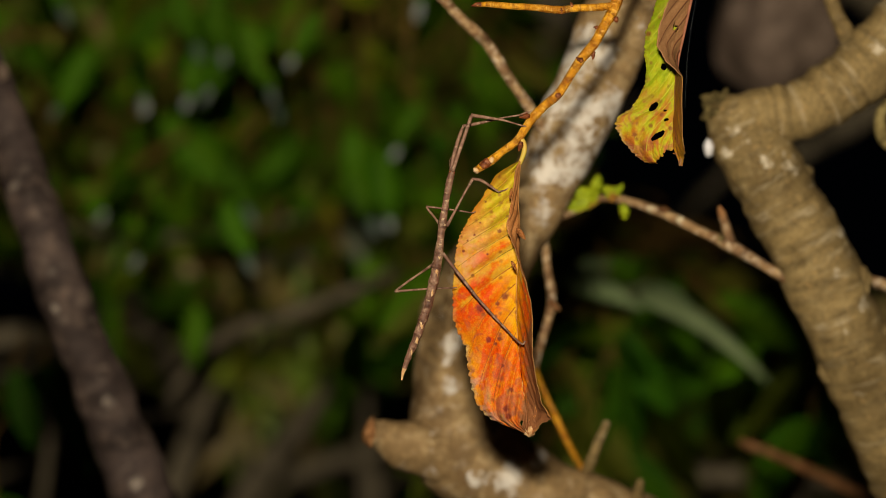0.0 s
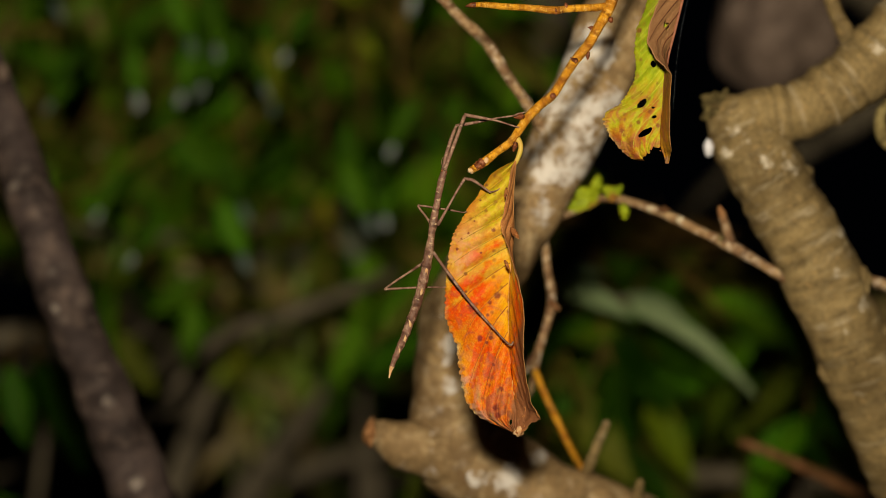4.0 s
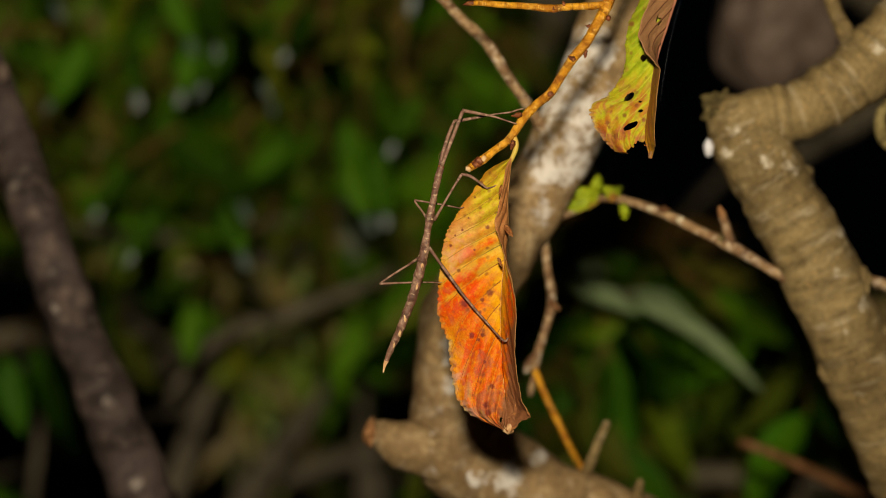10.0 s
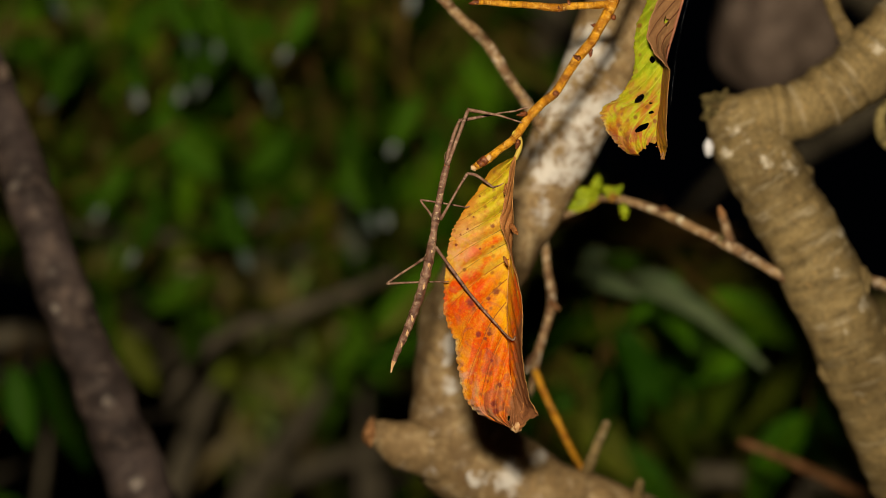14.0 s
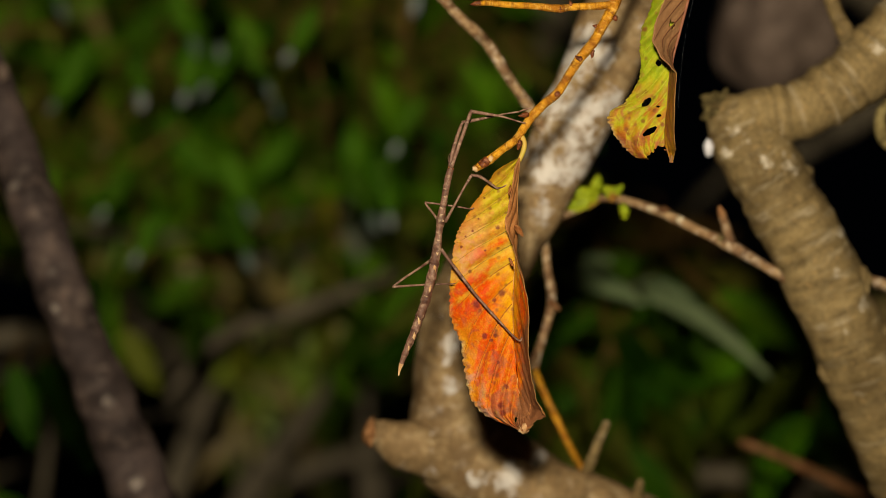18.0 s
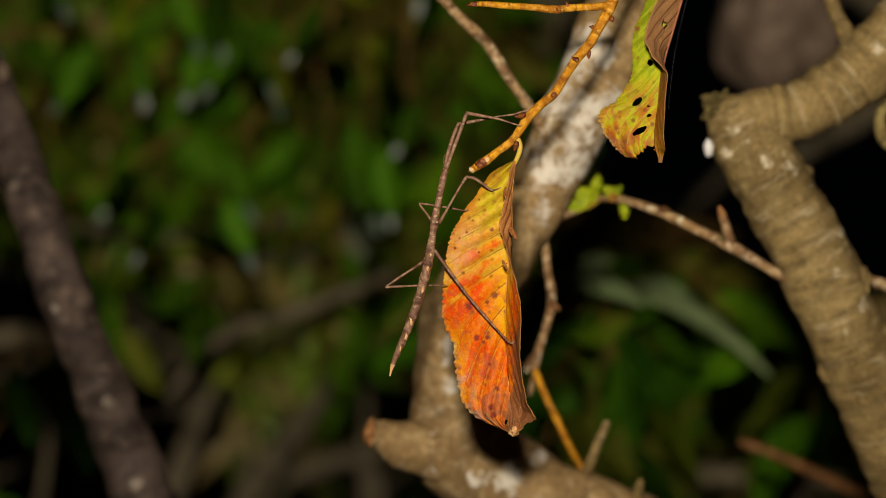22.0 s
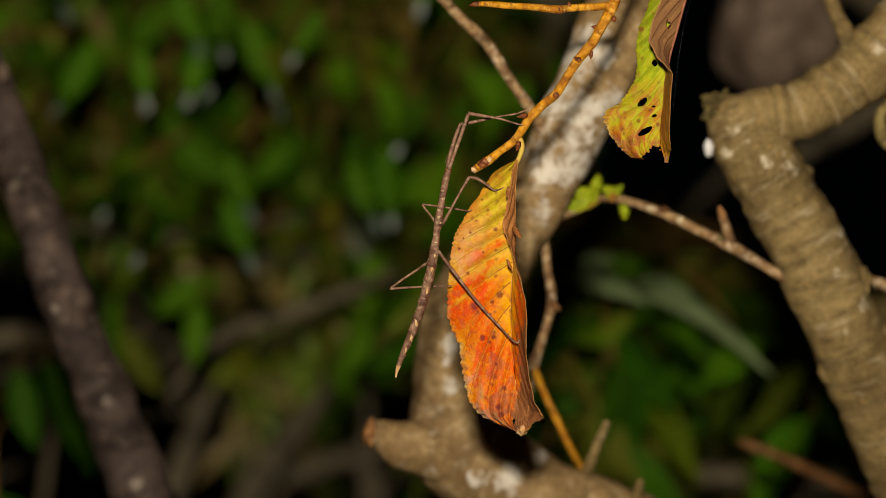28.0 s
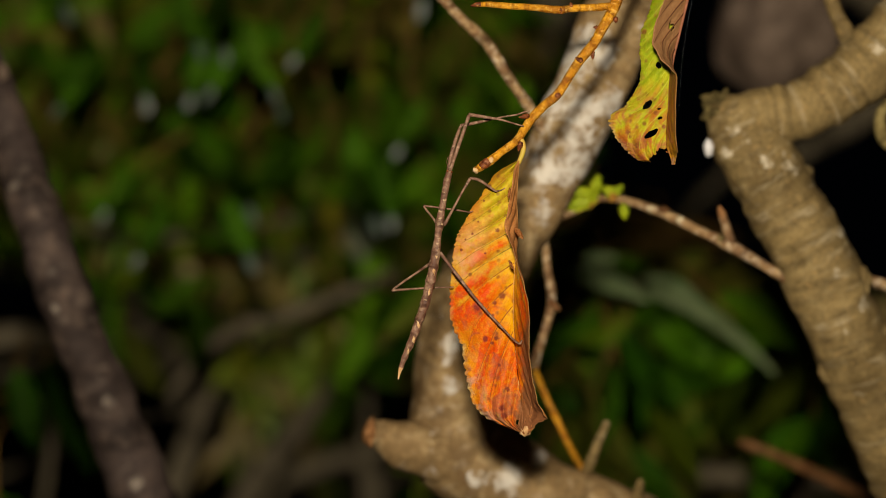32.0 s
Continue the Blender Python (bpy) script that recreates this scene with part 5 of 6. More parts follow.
for sh, mat, a, b, yaw in (
        (shrub_a, M_GREEN_DEEP, (-0.2156, 0.8, 1.402), (-0.1478, 0.78, 1.341), 15), (shrub_a, M_GREEN_DEEP, (-0.1132, 0.8, 1.392), (-0.1456, 0.79, 1.3442), -15), (shrub_a, M_GREEN, (-0.0367, 0.82, 1.4533), (-0.0415, 0.8, 1.389), 20),
        (shrub_a, M_GREEN, (-0.1006, 0.83, 1.4717), (-0.0695, 0.82, 1.4118), -20), (shrub_a, M_GREEN_DEEP, (-0.2551, 0.82, 1.4315), (-0.3084, 0.8, 1.443), 10), (shrub_a, M_GREEN_DEEP, (-0.1563, 0.84, 1.4815), (-0.1994, 0.83, 1.4629), -10),
        (shrub_b, M_GREEN, (-0.2882, 0.85, 1.3546), (-0.238, 0.83, 1.3127), 10), (shrub_b, M_GREEN, (-0.2205, 0.86, 1.3853), (-0.2704, 0.85, 1.3493), -20),
        (shrub_d, M_GREEN_SHADED, (-0.2823, 0.55, 1.2223), (-0.2714, 0.53, 1.1718), 15), (shrub_d, M_GREEN_SHADED, (-0.2626, 0.55, 1.226), (-0.2273, 0.53, 1.1553), -15),
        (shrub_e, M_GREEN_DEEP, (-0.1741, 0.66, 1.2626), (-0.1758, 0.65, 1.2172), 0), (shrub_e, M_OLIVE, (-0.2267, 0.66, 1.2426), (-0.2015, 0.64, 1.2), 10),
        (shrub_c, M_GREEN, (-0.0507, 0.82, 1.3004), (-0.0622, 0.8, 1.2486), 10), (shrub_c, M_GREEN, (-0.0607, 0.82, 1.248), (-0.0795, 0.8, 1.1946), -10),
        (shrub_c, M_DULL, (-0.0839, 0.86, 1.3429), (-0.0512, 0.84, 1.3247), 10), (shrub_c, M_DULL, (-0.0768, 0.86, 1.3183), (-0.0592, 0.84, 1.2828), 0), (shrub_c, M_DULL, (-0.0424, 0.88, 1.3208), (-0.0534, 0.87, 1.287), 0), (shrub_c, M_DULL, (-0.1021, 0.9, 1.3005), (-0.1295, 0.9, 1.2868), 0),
        (shrub_f, M_GREEN_SHADED, (0.1159, 0.75, 1.25), (0.0938, 0.73, 1.1925), 15), (shrub_f, M_GREEN_SHADED, (0.1777, 0.78, 1.2492), (0.1462, 0.76, 1.1948), -15), (shrub_f, M_OLIVE, (0.1948, 0.78, 1.215), (0.1821, 0.76, 1.1653), 0)):
    leaf_between(sh, a, b, mat, yaw)

for pts in ([(-0.1687, 0.74, 1.5008, 0.0028), (-0.1833, 0.74, 1.4758, 0.0025), (-0.2021, 0.74, 1.4424, 0.0022), (-0.2209, 0.74, 1.4152, 0.0019), (-0.2292, 0.74, 1.3923, 0.0016)],
            [(-0.1917, 0.76, 1.3870, 0.0028), (-0.2213, 0.76, 1.3680, 0.0025), (-0.2551, 0.76, 1.3469, 0.0022), (-0.2804, 0.76, 1.3384, 0.0019)],
            [(-0.0786, 0.78, 1.5012, 0.0028), (-0.0850, 0.78, 1.4713, 0.0025), (-0.0957, 0.78, 1.4499, 0.0022), (-0.0914, 0.78, 1.4157, 0.0019), (-0.0850, 0.78, 1.3773, 0.0016)],
            [(-0.0267, 0.74, 1.4925, 0.0028), (-0.0246, 0.74, 1.4591, 0.0025), (-0.0288, 0.74, 1.4298, 0.0022), (-0.0205, 0.74, 1.4006, 0.0019)],
            [(-0.2804, 0.76, 1.4609, 0.0028), (-0.3058, 0.76, 1.4609, 0.0025), (-0.3438, 0.76, 1.4546, 0.0022)],
            [(-0.1555, 0.78, 1.3816, 0.0028), (-0.1213, 0.78, 1.4157, 0.0025), (-0.0957, 0.78, 1.4414, 0.0022)]):
    stem_with(shrub_a, "branchlet", [(x, y, z, r * 0.75) for x, y, z, r in pts], M_STALK, n=5, seg=8, rough=0.15, freq=40)

pale_spray = thing("leafy_spray", (0.0813, 0.5, 1.2895), "spray with broad pale grey-green leaves nodding in the wind", "shrub")
stem_with(pale_spray, "stem", [(0.0613, 0.54, 1.3004, 0.0026), (0.0818, 0.51, 1.2878, 0.0021), (0.1066, 0.5, 1.277, 0.0018), (0.1245, 0.5, 1.2734, 0.0014)], M_FAR, n=5, seg=8)


def broad_leaf(parent, base, tip, width, sag):
    bm = bmesh.new()
    uvl = bm.loops.layers.uv.verify()
    base, tip = Vector(base), Vector(tip)
    ax = tip - base
    sd = Vector((-ax.z, 0, ax.x)).normalized()
    g = []
    for j in range(17):
        v = j / 16
        w = width * (math.sin(math.pi * min(v * 0.98 + 0.01, 1) ** 0.8) ** 0.85 + 0.02)
        up = Vector((0, 0, sag * math.sin(math.pi * v)))
        g.append([bm.verts.new(base + ax * v + up + sd * (u * w) + Vector((0, abs(u) * w * 0.5, 0))) for u in (-1, -0.66, -0.33, 0, 0.33, 0.66, 1)])
    for j in range(16):
        for i in range(6):
            fc = bm.faces.new((g[j][i], g[j + 1][i], g[j + 1][i + 1], g[j][i + 1]))
            for lp, (jj, ii) in zip(fc.loops, ((j, i), (j + 1, i), (j + 1, i + 1), (j, i + 1))):
                lp[uvl].uv = (ii / 6, jj / 16)
    bmesh.ops.solidify(bm, geom=list(bm.faces), thickness=0.0005)
    return part("leaf", bm, M_PALE, parent, "broad pale grey-green leaf")


broad_leaf(pale_spray, (0.0724, 0.5, 1.2816), (0.1264, 0.48, 1.2619), 0.007, 0.0037)
broad_leaf(pale_spray, (0.1245, 0.5, 1.2687), (0.2053, 0.48, 1.2151), 0.0058, 0.0103)
broad_leaf(pale_spray, (0.1207, 0.505, 1.2758), (0.171, 0.49, 1.2431), 0.007, 0.0084)
broad_leaf(pale_spray, (0.0801, 0.51, 1.2859), (0.1084, 0.5, 1.2895), 0.0046, 0.0019)

# far wall of undergrowth and the ground
ground = bmesh.new()
bmesh.ops.create_grid(ground, x_segments=90, y_segments=90, size=60)
for v in ground.verts:
    v.co.z = 0.08 * noise.noise(v.co * 0.3) - 0.02 if v.co.length > 1 else -0.01
tagged(part("ground", ground, M_GROUND, None), "dark forest floor with leaf litter", "ground", kind="structure")


def undergrowth():
    """The far woods: many small leaves in one mesh, from the ground up."""
    rnd = random.Random(77)
    vs, fs = [], []
    for k in range(46000):
        x, y, z = rnd.uniform(-0.75, 0.75), rnd.uniform(0.92, 1.55), rnd.uniform(0.02, 1.95)
        if z > 1.72 + 0.35 * noise.noise(Vector((x * 3, y * 3, 0.5))) or abs(x) > 0.62 + 0.25 * noise.noise(Vector((z * 3, y * 3, 1.5))):
            continue
        if x > 0.06 and z > 1.27:
            continue
        gaps = -0.7 if z > 1.31 else -0.35 if x > 0.02 else -0.4 if z > 1.26 else 0.2 if z > 1.19 else 0.33
        if noise.noise(Vector((x * 4.2, y * 1.2, z * 4.2))) < gaps + (0.8 if x < -0.18 and z < 1.31 else 0.0):
            continue
        ln, w = rnd.uniform(0.03, 0.07), rnd.uniform(0.005, 0.012)
        m = Matrix.Translation((x, y, z)) @ pose(0, 0, 0, rnd.uniform(-50, 30), rnd.uniform(-60, 60), rnd.uniform(-60, 60))
        n = len(vs)
        for p in ((0, 0, 0), (-w, 0.004, -ln * 0.45), (0, -0.003, -ln * 0.5), (w, 0.004, -ln * 0.45), (0, 0.012, -ln)):
            vs.append(m @ Vector(p))
        fs += [(n, n + 1, n + 2), (n, n + 2, n + 3), (n + 1, n + 4, n + 2), (n + 2, n + 4, n + 3)]
    me = bpy.data.meshes.new("undergrowth")
    me.from_pydata(vs, [], fs)
    me.materials.append(M_WOODS)
    return tagged(new("undergrowth", me), "dim dark green undergrowth in the distance", "foliage", kind="stuff")


undergrowth()


# ---------------------------------------------------------------- what the wind moves
def sway(ob, rows, share=1.0):
    """rows: seconds, shift to the side and up in millimetres, turn about the line of sight in degrees."""
    at = ORIGIN[ob]
    walk(ob, [(t, pose(at.x + share * dx / 1000, at.y, at.z + share * dz / 1000, 0, share * turn, 0)) for t, dx, dz, turn in rows])


def nod(ob, rows, height):
    """A stem that leans about its foot so that it shifts by dx at the given height."""
    at = ORIGIN[ob]
    walk(ob, [(t, pose(at.x, at.y, at.z + dz / 1000, 0, math.degrees(dx / 1000 / height), 0)) for t, dx, dz, _ in rows])


def motions():
    sway(insect, (
        (0, 0, 0, 0), (0.5, -0.62, 0.00, -0.03), (1, -0.43, -0.14, 0.13), (1.5, -1.13, 0.57, 0.21),
        (2, -1.50, 0.44, 0.18), (2.5, -2.32, 0.33, 0.85), (3, -0.82, 1.28, 0.34), (3.5, -2.21, 0.34, 0.81),
        (5.5, -4.75, 1.90, 1.73), (6, -2.64, 2.66, 1.50), (6.5, -3.86, 2.61, 1.80), (7, -4.69, 2.42, 2.16),
        (7.5, -1.51, 4.10, 1.59), (8, -7.47, -0.63, 2.23), (8.5, -2.97, 3.51, 2.19), (9, -3.39, 3.10, 1.77),
        (9.5, -3.28, 2.30, 1.47), (10, -5.05, 2.42, 2.16), (10.5, -3.17, 3.91, 2.00), (11, -3.37, 2.48, 1.83),
        (11.5, -0.92, 2.20, 0.68), (12, -2.90, 1.69, 1.49), (12.5, -3.79, 2.45, 1.98), (13, -1.88, 1.84, 1.32),
        (13.5, -1.67, 0.97, 0.67), (14, -2.50, 2.65, 1.57), (14.5, -2.38, 1.97, 1.29), (16.5, -1.98, 1.76, 1.06),
        (17, -0.81, 1.02, 0.37), (17.5, -1.08, 1.03, 0.33), (18, -0.61, 1.73, 0.55), (18.5, -2.64, 0.80, 0.97),
        (19, -2.37, 1.16, 1.02), (19.5, -2.84, 0.86, 1.33), (20, -2.69, 2.00, 1.13), (20.5, -0.72, 0.92, 0.31),
        (21, -3.47, 2.47, 1.86), (21.5, -2.63, 1.29, 1.00), (22, -3.01, 1.19, 1.52), (22.5, -2.20, 0.45, 0.85),
        (23, -0.08, 1.51, 0.40), (23.5, -1.74, 0.83, 0.79), (24, 0.09, 0.73, -0.06), (24.5, -1.06, 0.78, 0.39),
        (25, -0.45, 1.40, 0.37), (25.5, -0.79, 0.40, 0.43), (27.5, -1.48, 1.12, 0.51), (28, -1.68, 0.86, 0.64),
        (28.5, -2.07, 1.06, 0.85), (29, -1.72, 0.95, 0.83), (29.5, -1.35, 0.14, 0.54), (30, -0.89, 0.77, 0.47),
        (30.5, -0.92, 0.52, 0.41), (31, -0.75, 0.20, 0.22), (31.5, -0.33, 0.70, 0.10), (32, -1.12, 0.31, 0.24),
    ))
    sway(autumn_leaf, (
        (0, 0, 0, 0), (0.5, -0.82, -0.12, -0.06), (1, -0.82, -0.12, -0.06), (1.5, -1.07, 0.22, 0.32),
        (2, -1.39, 0.22, 0.35), (2.5, -1.57, 0.18, 1.01), (3, -1.45, 0.71, 0.31), (3.5, -1.20, 0.18, 1.02),
        (5.5, -3.55, 1.09, 1.77), (6, -1.99, 1.58, 1.84), (6.5, -2.68, 1.43, 2.18), (7, -3.12, 1.40, 2.51),
        (7.5, -1.59, 2.44, 1.78), (8, -4.90, -1.06, 2.63), (8.5, -2.13, 1.63, 2.60), (9, -2.70, 2.08, 1.78),
        (9.5, -2.49, 1.47, 1.75), (10, -3.39, 1.14, 2.58), (10.5, -2.22, 2.24, 2.54), (11, -2.49, 1.84, 1.75),
        (11.5, -0.54, 1.65, 1.04), (12, -1.77, 0.84, 1.90), (12.5, -2.32, 1.43, 2.18), (13, -1.36, 0.71, 1.93),
        (13.5, -1.24, 1.18, 0.61), (14, -1.73, 1.84, 1.77), (14.5, -1.45, 1.38, 1.40), (16.5, -1.18, 0.88, 1.50),
        (17, -0.43, 0.94, 0.65), (17.5, -0.86, 0.82, 0.61), (18, -0.01, 1.27, 1.15), (18.5, -1.33, 0.38, 1.48),
        (19, -1.58, 0.51, 1.48), (19.5, -1.53, 0.23, 1.90), (20, -1.93, 1.25, 1.48), (20.5, -0.20, 0.93, 0.72),
        (21, -2.22, 1.55, 2.24), (21.5, -1.50, 1.13, 1.37), (22, -1.75, 0.19, 2.30), (22.5, -1.34, 0.17, 1.08),
        (23, -0.31, 1.18, 0.65), (23.5, -0.98, 0.54, 1.08), (24, 0.06, 0.59, 0.35), (24.5, -0.58, 0.69, 0.71),
        (25, -0.20, 0.93, 0.72), (25.5, -0.25, 0.32, 0.69), (27.5, -1.53, 0.94, 0.65), (28, -0.98, 0.54, 1.08),
        (28.5, -1.72, 0.54, 1.08), (29, -0.83, 0.51, 1.48), (29.5, -1.07, 0.08, 0.71), (30, -0.75, 0.57, 0.68),
        (30.5, 0.17, 0.41, 1.12), (31, -0.71, 0.22, 0.32), (31.5, -0.02, 0.57, 0.68), (32, -0.42, 0.20, 0.66),
    ))
    sway(lime_leaf, (
        (0, 0, 0, 0), (0.5, -0.40, 0.04, 0.20), (1, -0.78, 0.07, 0.12), (1.5, -0.47, 0.15, 0.89),
        (2, -0.71, 0.68, 2.30), (2.5, -1.26, 0.17, 1.45), (3, -1.00, 0.96, 1.31), (3.5, -2.04, 0.51, 1.21),
        (5.5, -2.38, 0.89, 5.46), (6, -1.58, 1.98, 4.53), (6.5, -1.91, 1.23, 4.55), (7, -2.20, 1.57, 3.85),
        (7.5, -1.04, 2.28, 3.66), (8, -2.02, -0.97, 7.12), (8.5, -0.71, 0.83, 3.86), (9, -1.62, 1.26, 4.50),
        (9.5, -0.38, 1.65, 5.64), (10, -2.13, 1.27, 5.69), (10.5, -1.33, 1.97, 5.28), (11, -1.33, 2.03, 4.68),
        (11.5, 0.10, 1.18, 3.10), (12, -1.33, 0.44, 3.11), (12.5, -1.17, 1.23, 4.55), (13, -0.90, 1.16, 3.15),
        (13.5, 0.08, 0.82, 3.09), (14, -0.44, 1.59, 3.80), (14.5, -0.89, 1.52, 3.16), (16.5, 0.74, 0.50, 3.78),
        (17, 0.58, 0.38, 2.42), (17.5, 0.66, 0.39, 2.39), (18, 0.60, 0.74, 2.43), (18.5, -0.59, 0.44, 3.11),
        (19, -0.93, 0.80, 3.13), (19.5, 0.02, -0.27, 3.86), (20, 0.53, 0.56, 4.92), (20.5, 0.17, 1.12, 2.40),
        (21, -0.26, 0.92, 5.41), (21.5, -0.42, 0.85, 3.81), (22, -1.17, 0.17, 3.96), (22.5, -0.23, 0.44, 3.11),
        (23, 0.02, 0.67, 1.71), (23.5, -0.77, 0.69, 1.67), (24, 0.32, 0.69, 1.67), (24.5, -1, 0.59, 1.31),
        (25, 0.32, 0.69, 1.67), (25.5, 0.00, 0.31, 1.70), (27.5, -0.27, 0.82, 3.09), (28, -0.23, 0.44, 3.11),
        (28.5, 0.10, 0.10, 3.32), (29, -0.88, 0.41, 2.35), (29.5, 0.56, -0.34, 2.40), (30, 0.00, 0.31, 1.70),
        (30.5, -0.35, 0.31, 1.70), (31, 0.30, 0.33, 1.65), (31.5, -0.64, 0.59, 1.31), (32, -0.64, 0.23, 1.31),
    ))
    sway(twig, (
        (0, 0, 0, 0), (0.5, -0.37, -0.18, 0), (1, -0.37, -0.18, 0), (1.5, -0.55, 0.18, 0),
        (2, -1.29, 0.18, 0), (2.5, -1.65, -0.18, 0), (3, -0.74, 0.36, 0), (3.5, -1.47, -0.18, 0),
        (5.5, -3.13, 0.55, 0), (6, -2.02, 0.92, 0), (6.5, -2.58, 0.74, 0), (7, -2.94, 0.55, 0),
        (7.5, -1.29, 1.10, 0), (8, -4.59, -0.55, 0), (8.5, -1.83, 0.92, 0), (9, -2.22, 0.74, 0),
        (9.5, -2.22, 0.55, 0), (10, -3.31, 0.55, 0), (10.5, -2.22, 1.28, 0), (11, -1.83, 0.92, 0),
        (11.5, -0.55, 0.55, 0), (12, -1.83, 0.18, 0), (12.5, -2.22, 0.55, 0), (13, -1.29, 0.36, 0),
        (13.5, -0.74, 0.36, 0), (14, -1.11, 0.92, 0), (14.5, -1.29, 0.55, 0), (16.5, -1.11, 0.55, 0),
        (17, -0.37, 0.18, 0), (17.5, -0.55, 0.18, 0), (18, -0.37, 0.55, 0), (18.5, -1.47, 0.18, 0),
        (19, -1.29, 0.18, 0), (19.5, -1.83, 0.18, 0), (20, -1.65, 0.74, 0), (20.5, -0.37, 0.36, 0),
        (21, -2.02, 0.92, 0), (21.5, -1.47, 0.55, 0), (22, -1.83, 0.18, 0), (22.5, -1.11, 0, 0),
        (23, 0.18, 0.55, 0), (23.5, -0.55, 0.18, 0), (24, 0.18, 0.18, 0), (24.5, -0.37, 0.18, 0),
        (25, 0, 0.55, 0), (25.5, -0.19, 0.18, 0), (27.5, -0.92, 0.36, 0), (28, -0.92, 0.18, 0),
        (28.5, -1.29, 0.18, 0), (29, -0.92, 0.18, 0), (29.5, -0.55, -0.18, 0), (30, -0.37, 0.18, 0),
        (30.5, -0.37, 0.18, 0), (31, -0.19, 0, 0), (31.5, 0, 0.18, 0), (32, -0.19, 0, 0),
    ))
    sway(pale_spray, (
        (0, 0, 0, 0), (0.5, 1.05, 0.77, 0.83), (1, 0.74, -0.06, 0.50), (1.5, 0.27, 0.44, 0.64),
        (2, -1.28, 1.19, 0.55), (2.5, -0.01, 1.07, 1.58), (3, -0.98, -3.11, 1.16), (3.5, -3.06, -3.58, 1.79),
        (5.5, -7.81, -8.75, 3.52), (6, -5.95, -10.72, 6.43), (6.5, -9.51, -22.85, 8.54), (7, -9.65, -21.03, 5.45),
        (7.5, -3.16, -0.24, 5.21), (8, -5.59, 2.10, -0.33), (8.5, -2.40, -6.18, 3.66), (9, -1.73, -2.68, 4.01),
        (9.5, -5.08, 3.20, 0.88), (10, -1.53, -1.53, 2.14), (10.5, -0.43, -4.09, 2.38), (11, -2.06, 3.98, 0.64),
        (11.5, -0.05, 7.54, -0.06), (12, -2.97, 4.09, -0.02), (12.5, -1.62, 0.76, 1.74), (13, -2.68, 4.74, 0.92),
        (13.5, -2.08, 9.11, -0.36), (14, -1.90, 7.46, -0.47), (14.5, -1.70, 4.05, -0.57), (16.5, -1.38, 2.31, -0.56),
        (17, 0.73, 4.96, 0.16), (17.5, 1.63, 5.38, -0.13), (18, 1.65, 3.25, 0.19), (18.5, 1.23, 2.53, -0.25),
        (19, 1.27, 4.68, -0.55), (19.5, 1.82, 5.24, -0.57), (20, 2.80, 4.17, -0.15), (20.5, 1.76, 3.53, 0),
        (21, 1.74, 3.25, -0.35), (21.5, 1.23, 3.72, -0.25), (22, 1.56, 2.33, -0.54), (22.5, 2.62, 3.84, -0.35),
        (23, 3.30, 5.46, -0.25), (23.5, 1.23, 4.30, -0.25), (24, 0.66, 2.80, 0.09), (24.5, 3.00, 3.59, 0.39),
        (25, 3.19, 4.06, -0.03), (25.5, 1.84, 3.74, -0.23), (27.5, 1.28, 3.53, -0.54), (28, 1.56, 3.52, -0.54),
        (28.5, 3.28, 2.75, 0.06), (29, 3.00, 2.53, -0.25), (29.5, 2.23, 4.29, -0.79), (30, 4.65, 6.40, -0.04),
        (30.5, 5.05, 3.46, -0.57), (31, 3.10, 2.42, -0.13), (31.5, 3.20, 3.84, -0.35), (32, 4.56, 4.55, -0.45),
    ), 0.94)
    nod(shrub_a, (
        (0, 0, 0, 0), (0.5, 0, 0, 0), (1, -0.37, 0, 0), (1.5, -1.45, 0.72, 0),
        (2, -2.15, 1.07, 0), (2.5, -2.15, 1.42, 0), (3, -2.87, 2.15, 0), (3.5, -3.95, 2.85, 0),
        (5.5, -9.33, 3.95, 0), (6, -12.54, 5.38, 0), (6.5, -11.13, -1.77, 0), (7, -8.26, -3.58, 0),
        (7.5, -8.98, 5.73, 0), (8, -4.68, 2.52, 0), (8.5, -6.45, 3.22, 0), (9, -7.18, 3.60, 0),
        (9.5, -5.38, 2.87, 0), (10, -4.65, 3.22, 0), (10.5, -4.68, 4.30, 0), (11, -3.25, 2.15, 0),
        (11.5, -3.60, 4.65, 0), (12, -4.30, 3.60, 0), (12.5, -3.22, 3.95, 0), (13, -2.52, 3.95, 0),
        (13.5, -3.95, 5.00, 0), (14, -4.68, 5.03, 0), (14.5, -3.22, 5.00, 0), (16.5, -2.52, 4.65, 0),
        (17, -2.17, 3.58, 0), (17.5, -1.45, 2.87, 0), (18, -2.15, 3.60, 0), (18.5, -2.15, 3.22, 0),
        (19, -1.45, 3.22, 0), (19.5, -0.74, 2.87, 0), (20, -0.37, 2.50, 0), (20.5, -0.74, 2.87, 0),
        (21, -0.37, 2.50, 0), (21.5, 0, 2.87, 0), (22, 0, 2.15, 0), (22.5, 0, 2.15, 0),
        (23, 0, 2.50, 0), (23.5, 0, 2.15, 0), (24, 0.35, 2.15, 0), (24.5, 0.35, 2.15, 0),
        (25, 0.35, 2.15, 0), (25.5, 0.35, 2.15, 0), (27.5, 1.05, 1.42, 0), (28, 1.05, 1.42, 0),
        (28.5, 1.05, 1.42, 0), (29, 1.05, 1.42, 0), (29.5, 1.40, 1.42, 0), (30, 1.40, 1.42, 0),
        (30.5, 1.77, 1.42, 0), (31, 1.05, 1.07, 0), (31.5, 1.42, 1.07, 0), (32, 1.77, 0.72, 0),
    ), 1.48)
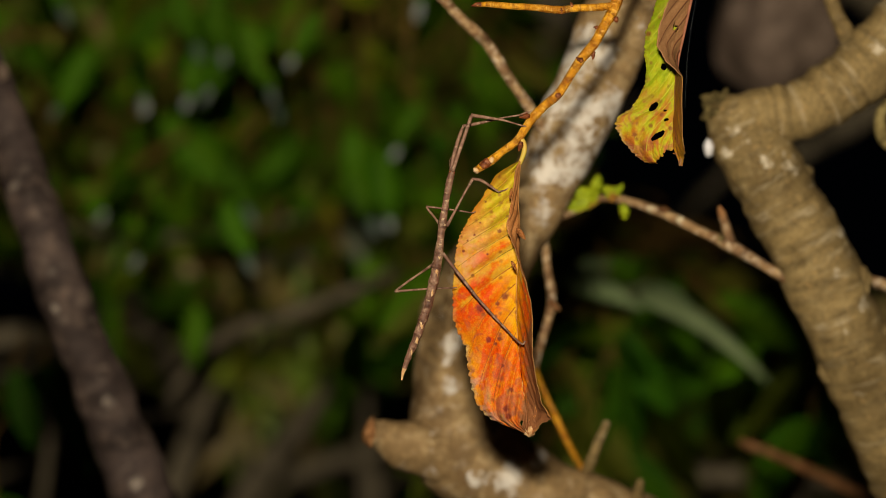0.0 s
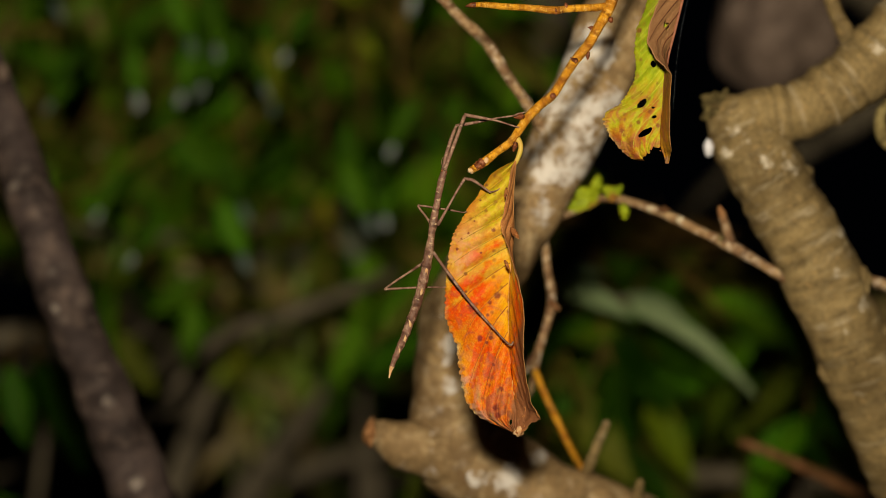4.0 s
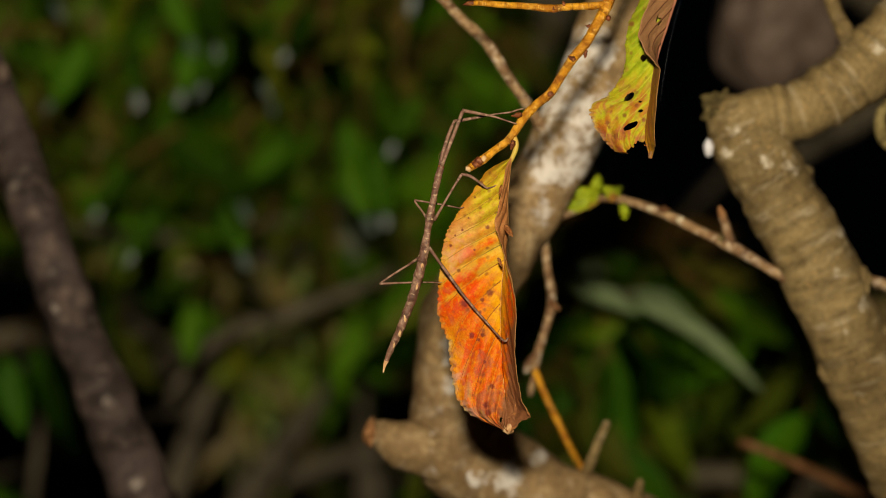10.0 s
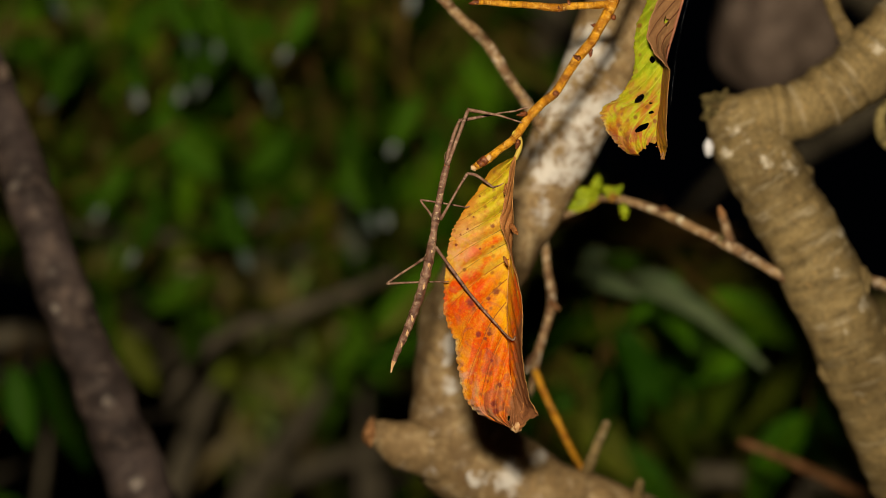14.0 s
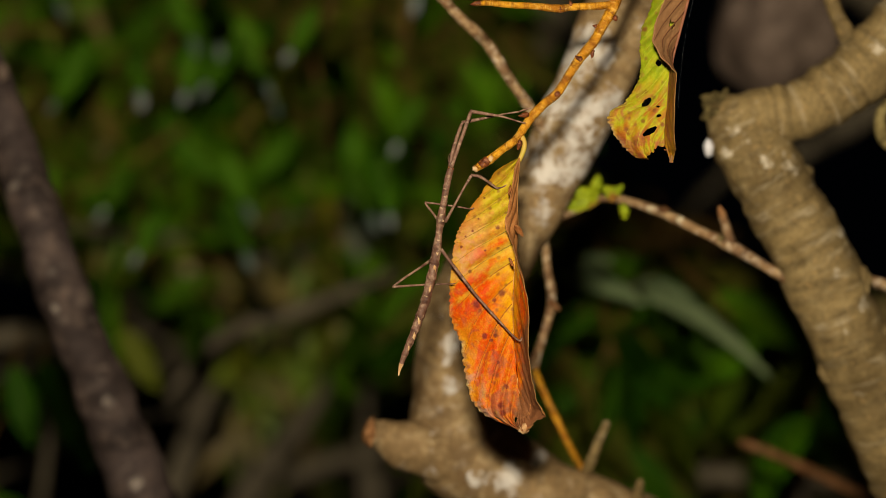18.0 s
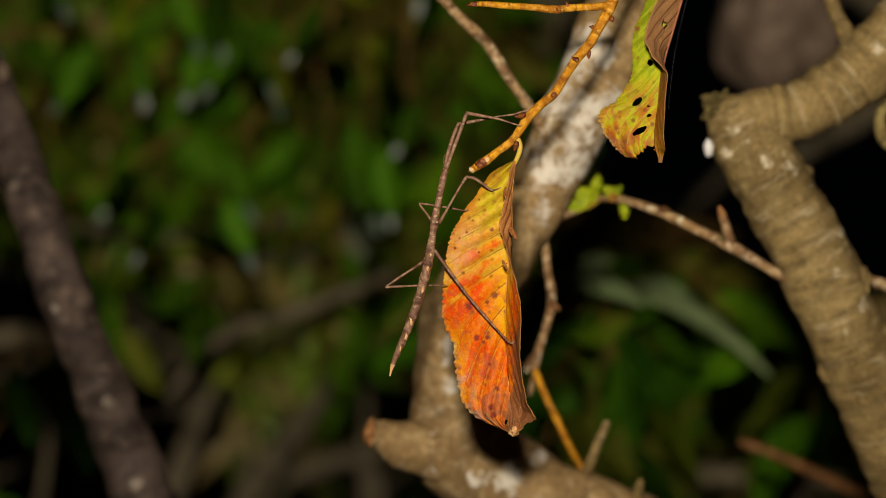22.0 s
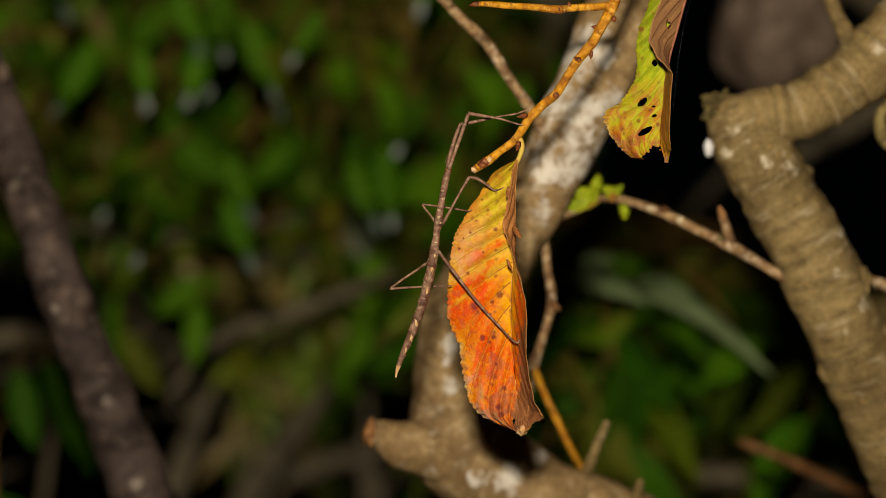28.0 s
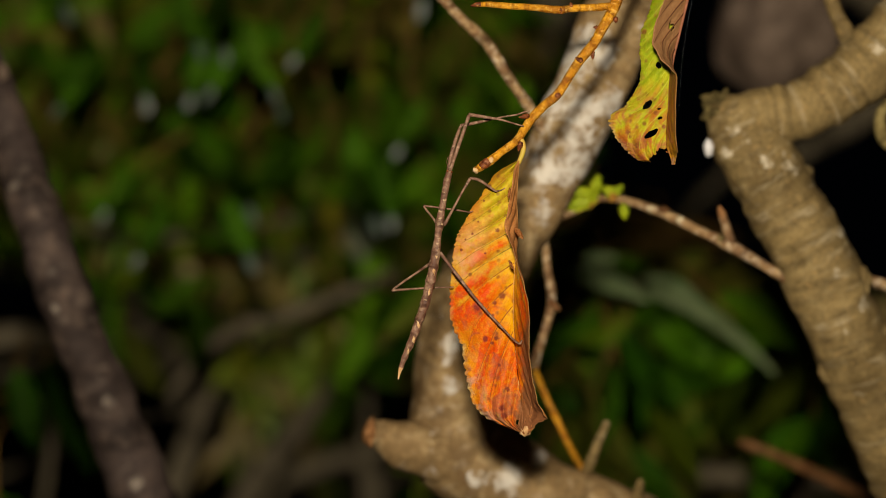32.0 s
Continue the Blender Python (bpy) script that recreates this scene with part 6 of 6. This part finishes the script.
    low = (
        (0, 0, 0, 0), (0.5, 0, 0, 0), (1, -0.36, 0, 0), (1.5, -1.07, 1.07, 0),
        (2, -1.75, 1.07, 0), (2.5, -1.75, 1.07, 0), (3, -1.75, 0.70, 0), (3.5, -2.43, 0.70, 0),
        (5.5, -6.29, 2.46, 0), (6, -7.68, 1.75, 0), (6.5, -8.04, 1.75, 0), (7, -8.39, -3.83, 0),
        (7.5, -4.87, 2.46, 0), (8, -4.53, 3.51, 0), (8.5, -2.46, 2.43, 0), (9, -4.87, 2.09, 0),
        (9.5, -3.51, 1.75, 0), (10, -3.51, 2.43, 0), (10.5, -1.75, 1.75, 0), (11, -2.80, 2.09, 0),
        (11.5, -2.43, 2.43, 0), (12, -2.43, 2.43, 0), (12.5, -2.09, 2.43, 0), (13, -1.75, 2.80, 0),
        (13.5, -2.43, 2.80, 0), (14, -2.43, 2.80, 0), (14.5, -2.09, 3.51, 0), (16.5, -1.75, 3.16, 0),
        (17, -1.07, 2.80, 0), (17.5, -1.07, 2.09, 0), (18, -0.36, 2.09, 0), (18.5, -1.07, 2.09, 0),
        (19, -0.36, 2.09, 0), (19.5, -0.36, 2.09, 0), (20, 0.34, 1.75, 0), (20.5, 0.34, 1.75, 0),
        (21, -0.36, 1.75, 0), (21.5, 0, 1.41, 0), (22, 0.34, 1.41, 0), (22.5, 0.34, 1.41, 0),
        (23, 0.34, 1.41, 0), (23.5, 0, 1.41, 0), (24, 0.34, 1.41, 0), (24.5, 0.34, 1.41, 0),
        (25, 0.34, 1.41, 0), (25.5, 0.34, 1.07, 0), (27.5, 0.68, 0.70, 0), (28, 0.68, 0.70, 0),
        (28.5, 1.02, 0.70, 0), (29, 0.68, 0.70, 0), (29.5, 1.02, 0.70, 0), (30, 1.02, 0.70, 0),
        (30.5, 1.02, 0.70, 0), (31, 1.02, 0.70, 0), (31.5, 1.02, 0.70, 0), (32, 1.02, 0.70, 0),
    )
    for sh in (shrub_b, shrub_e):
        nod(sh, low, 1.3)
    nod(shrub_c, (
        (0, 0, 0, 0), (0.5, 0, -0.68, 0), (1, 0, -0.68, 0), (1.5, -0.68, 0.68, 0),
        (2, -1.41, 0.68, 0), (2.5, -1.41, 0.68, 0), (3, -1.41, 1.41, 0), (3.5, -2.09, 1.41, 0),
        (5.5, -6.29, 1.41, 0), (6, -8.39, 0.68, 0), (6.5, -11.17, -7.66, 0), (7, -6.29, -3.51, 0),
        (7.5, -5.60, -0.68, 0), (8, -5.60, -0.68, 0), (8.5, -4.19, 2.09, 0), (9, -4.87, 0, 0),
        (9.5, -3.51, 2.09, 0), (10, -2.78, 2.09, 0), (10.5, -2.09, 2.78, 0), (11, -2.09, 1.41, 0),
        (11.5, -2.09, 3.51, 0), (12, -2.09, 2.09, 0), (12.5, -2.09, 2.09, 0), (13, -1.41, 3.51, 0),
        (13.5, -2.09, 3.51, 0), (14, -2.09, 2.78, 0), (14.5, -1.41, 3.51, 0), (16.5, -0.68, 3.51, 0),
        (17, -0.68, 2.78, 0), (17.5, 0, 2.78, 0), (18, 0, 2.78, 0), (18.5, 0, 2.78, 0),
        (19, 0, 2.78, 0), (19.5, 0, 2.78, 0), (20, 0.68, 2.09, 0), (20.5, 0.68, 2.09, 0),
        (21, 0.68, 2.09, 0), (21.5, 0.68, 2.09, 0), (22, 0.68, 1.41, 0), (22.5, 0.68, 1.41, 0),
        (23, 0.68, 2.09, 0), (23.5, 0.68, 2.09, 0), (24, 0.68, 1.41, 0), (24.5, 0.68, 1.41, 0),
        (25, 0.68, 1.41, 0), (25.5, 0.68, 1.41, 0), (27.5, 1.36, 1.41, 0), (28, 1.36, 1.41, 0),
        (28.5, 1.36, 1.41, 0), (29, 1.36, 1.41, 0), (29.5, 1.36, 1.41, 0), (30, 1.36, 1.41, 0),
        (30.5, 1.36, 1.41, 0), (31, 1.36, 1.41, 0), (31.5, 1.36, 0.68, 0), (32, 1.36, 0.68, 0),
    ), 1.35)
    nod(shrub_d, (
        (0, 0, 0, 0), (0.5, 0, 0, 0), (1, -0.61, -0.61, 0), (1.5, -1.76, 0.57, 0),
        (2, -2.38, 1.15, 0), (2.5, -1.76, 0, 0), (3, -1.76, 0.57, 0), (3.5, -2.95, 1.15, 0),
        (5.5, -7.64, 3.53, 0), (6, -10.59, 6.45, 0), (6.5, -11.78, 1.15, 0), (7, -17.04, 0.57, 0),
        (7.5, -7.06, -0.61, 0), (8, -5.87, 3.53, 0), (8.5, -3.53, 2.91, 0), (9, -8.25, 1.15, 0),
        (9.5, -6.48, 2.91, 0), (10, -7.06, 8.79, 0), (10.5, -1.76, 1.76, 0), (11, -5.29, 4.68, 0),
        (11.5, -2.95, 1.15, 0), (12, -3.53, 5.29, 0), (12.5, -2.38, 2.34, 0), (13, -2.95, 6.45, 0),
        (13.5, -3.53, 2.34, 0), (14, -1.76, 1.76, 0), (14.5, -4.72, 5.29, 0), (16.5, -1.76, 1.76, 0),
        (17, -1.76, 3.53, 0), (17.5, -1.76, 3.53, 0), (18, -0.61, 1.15, 0), (18.5, -1.76, 1.76, 0),
        (19, 0, 1.76, 0), (19.5, -0.61, 0.57, 0), (20, 0.57, 1.76, 0), (20.5, 0, 1.76, 0),
        (21, -0.61, 1.76, 0), (21.5, -0.61, 1.15, 0), (22, -0.61, 0.57, 0), (22.5, 0, 0, 0),
        (23, -0.61, 1.76, 0), (23.5, 0, 0.57, 0), (24, 0, 1.15, 0), (24.5, 0.57, 0.57, 0),
        (25, 0.57, 0.57, 0), (25.5, 0.57, 0.57, 0), (27.5, 0.57, 0.57, 0), (28, 1.15, 0, 0),
        (28.5, 1.15, 0, 0), (29, 1.15, 0, 0), (29.5, 1.15, 0, 0), (30, 1.15, 0, 0),
        (30.5, 1.15, 0, 0), (31, 1.15, 0, 0), (31.5, 1.76, -0.61, 0), (32, 1.76, -0.61, 0),
    ), 1.2)
    nod(shrub_f, low, 1.3)


motions()
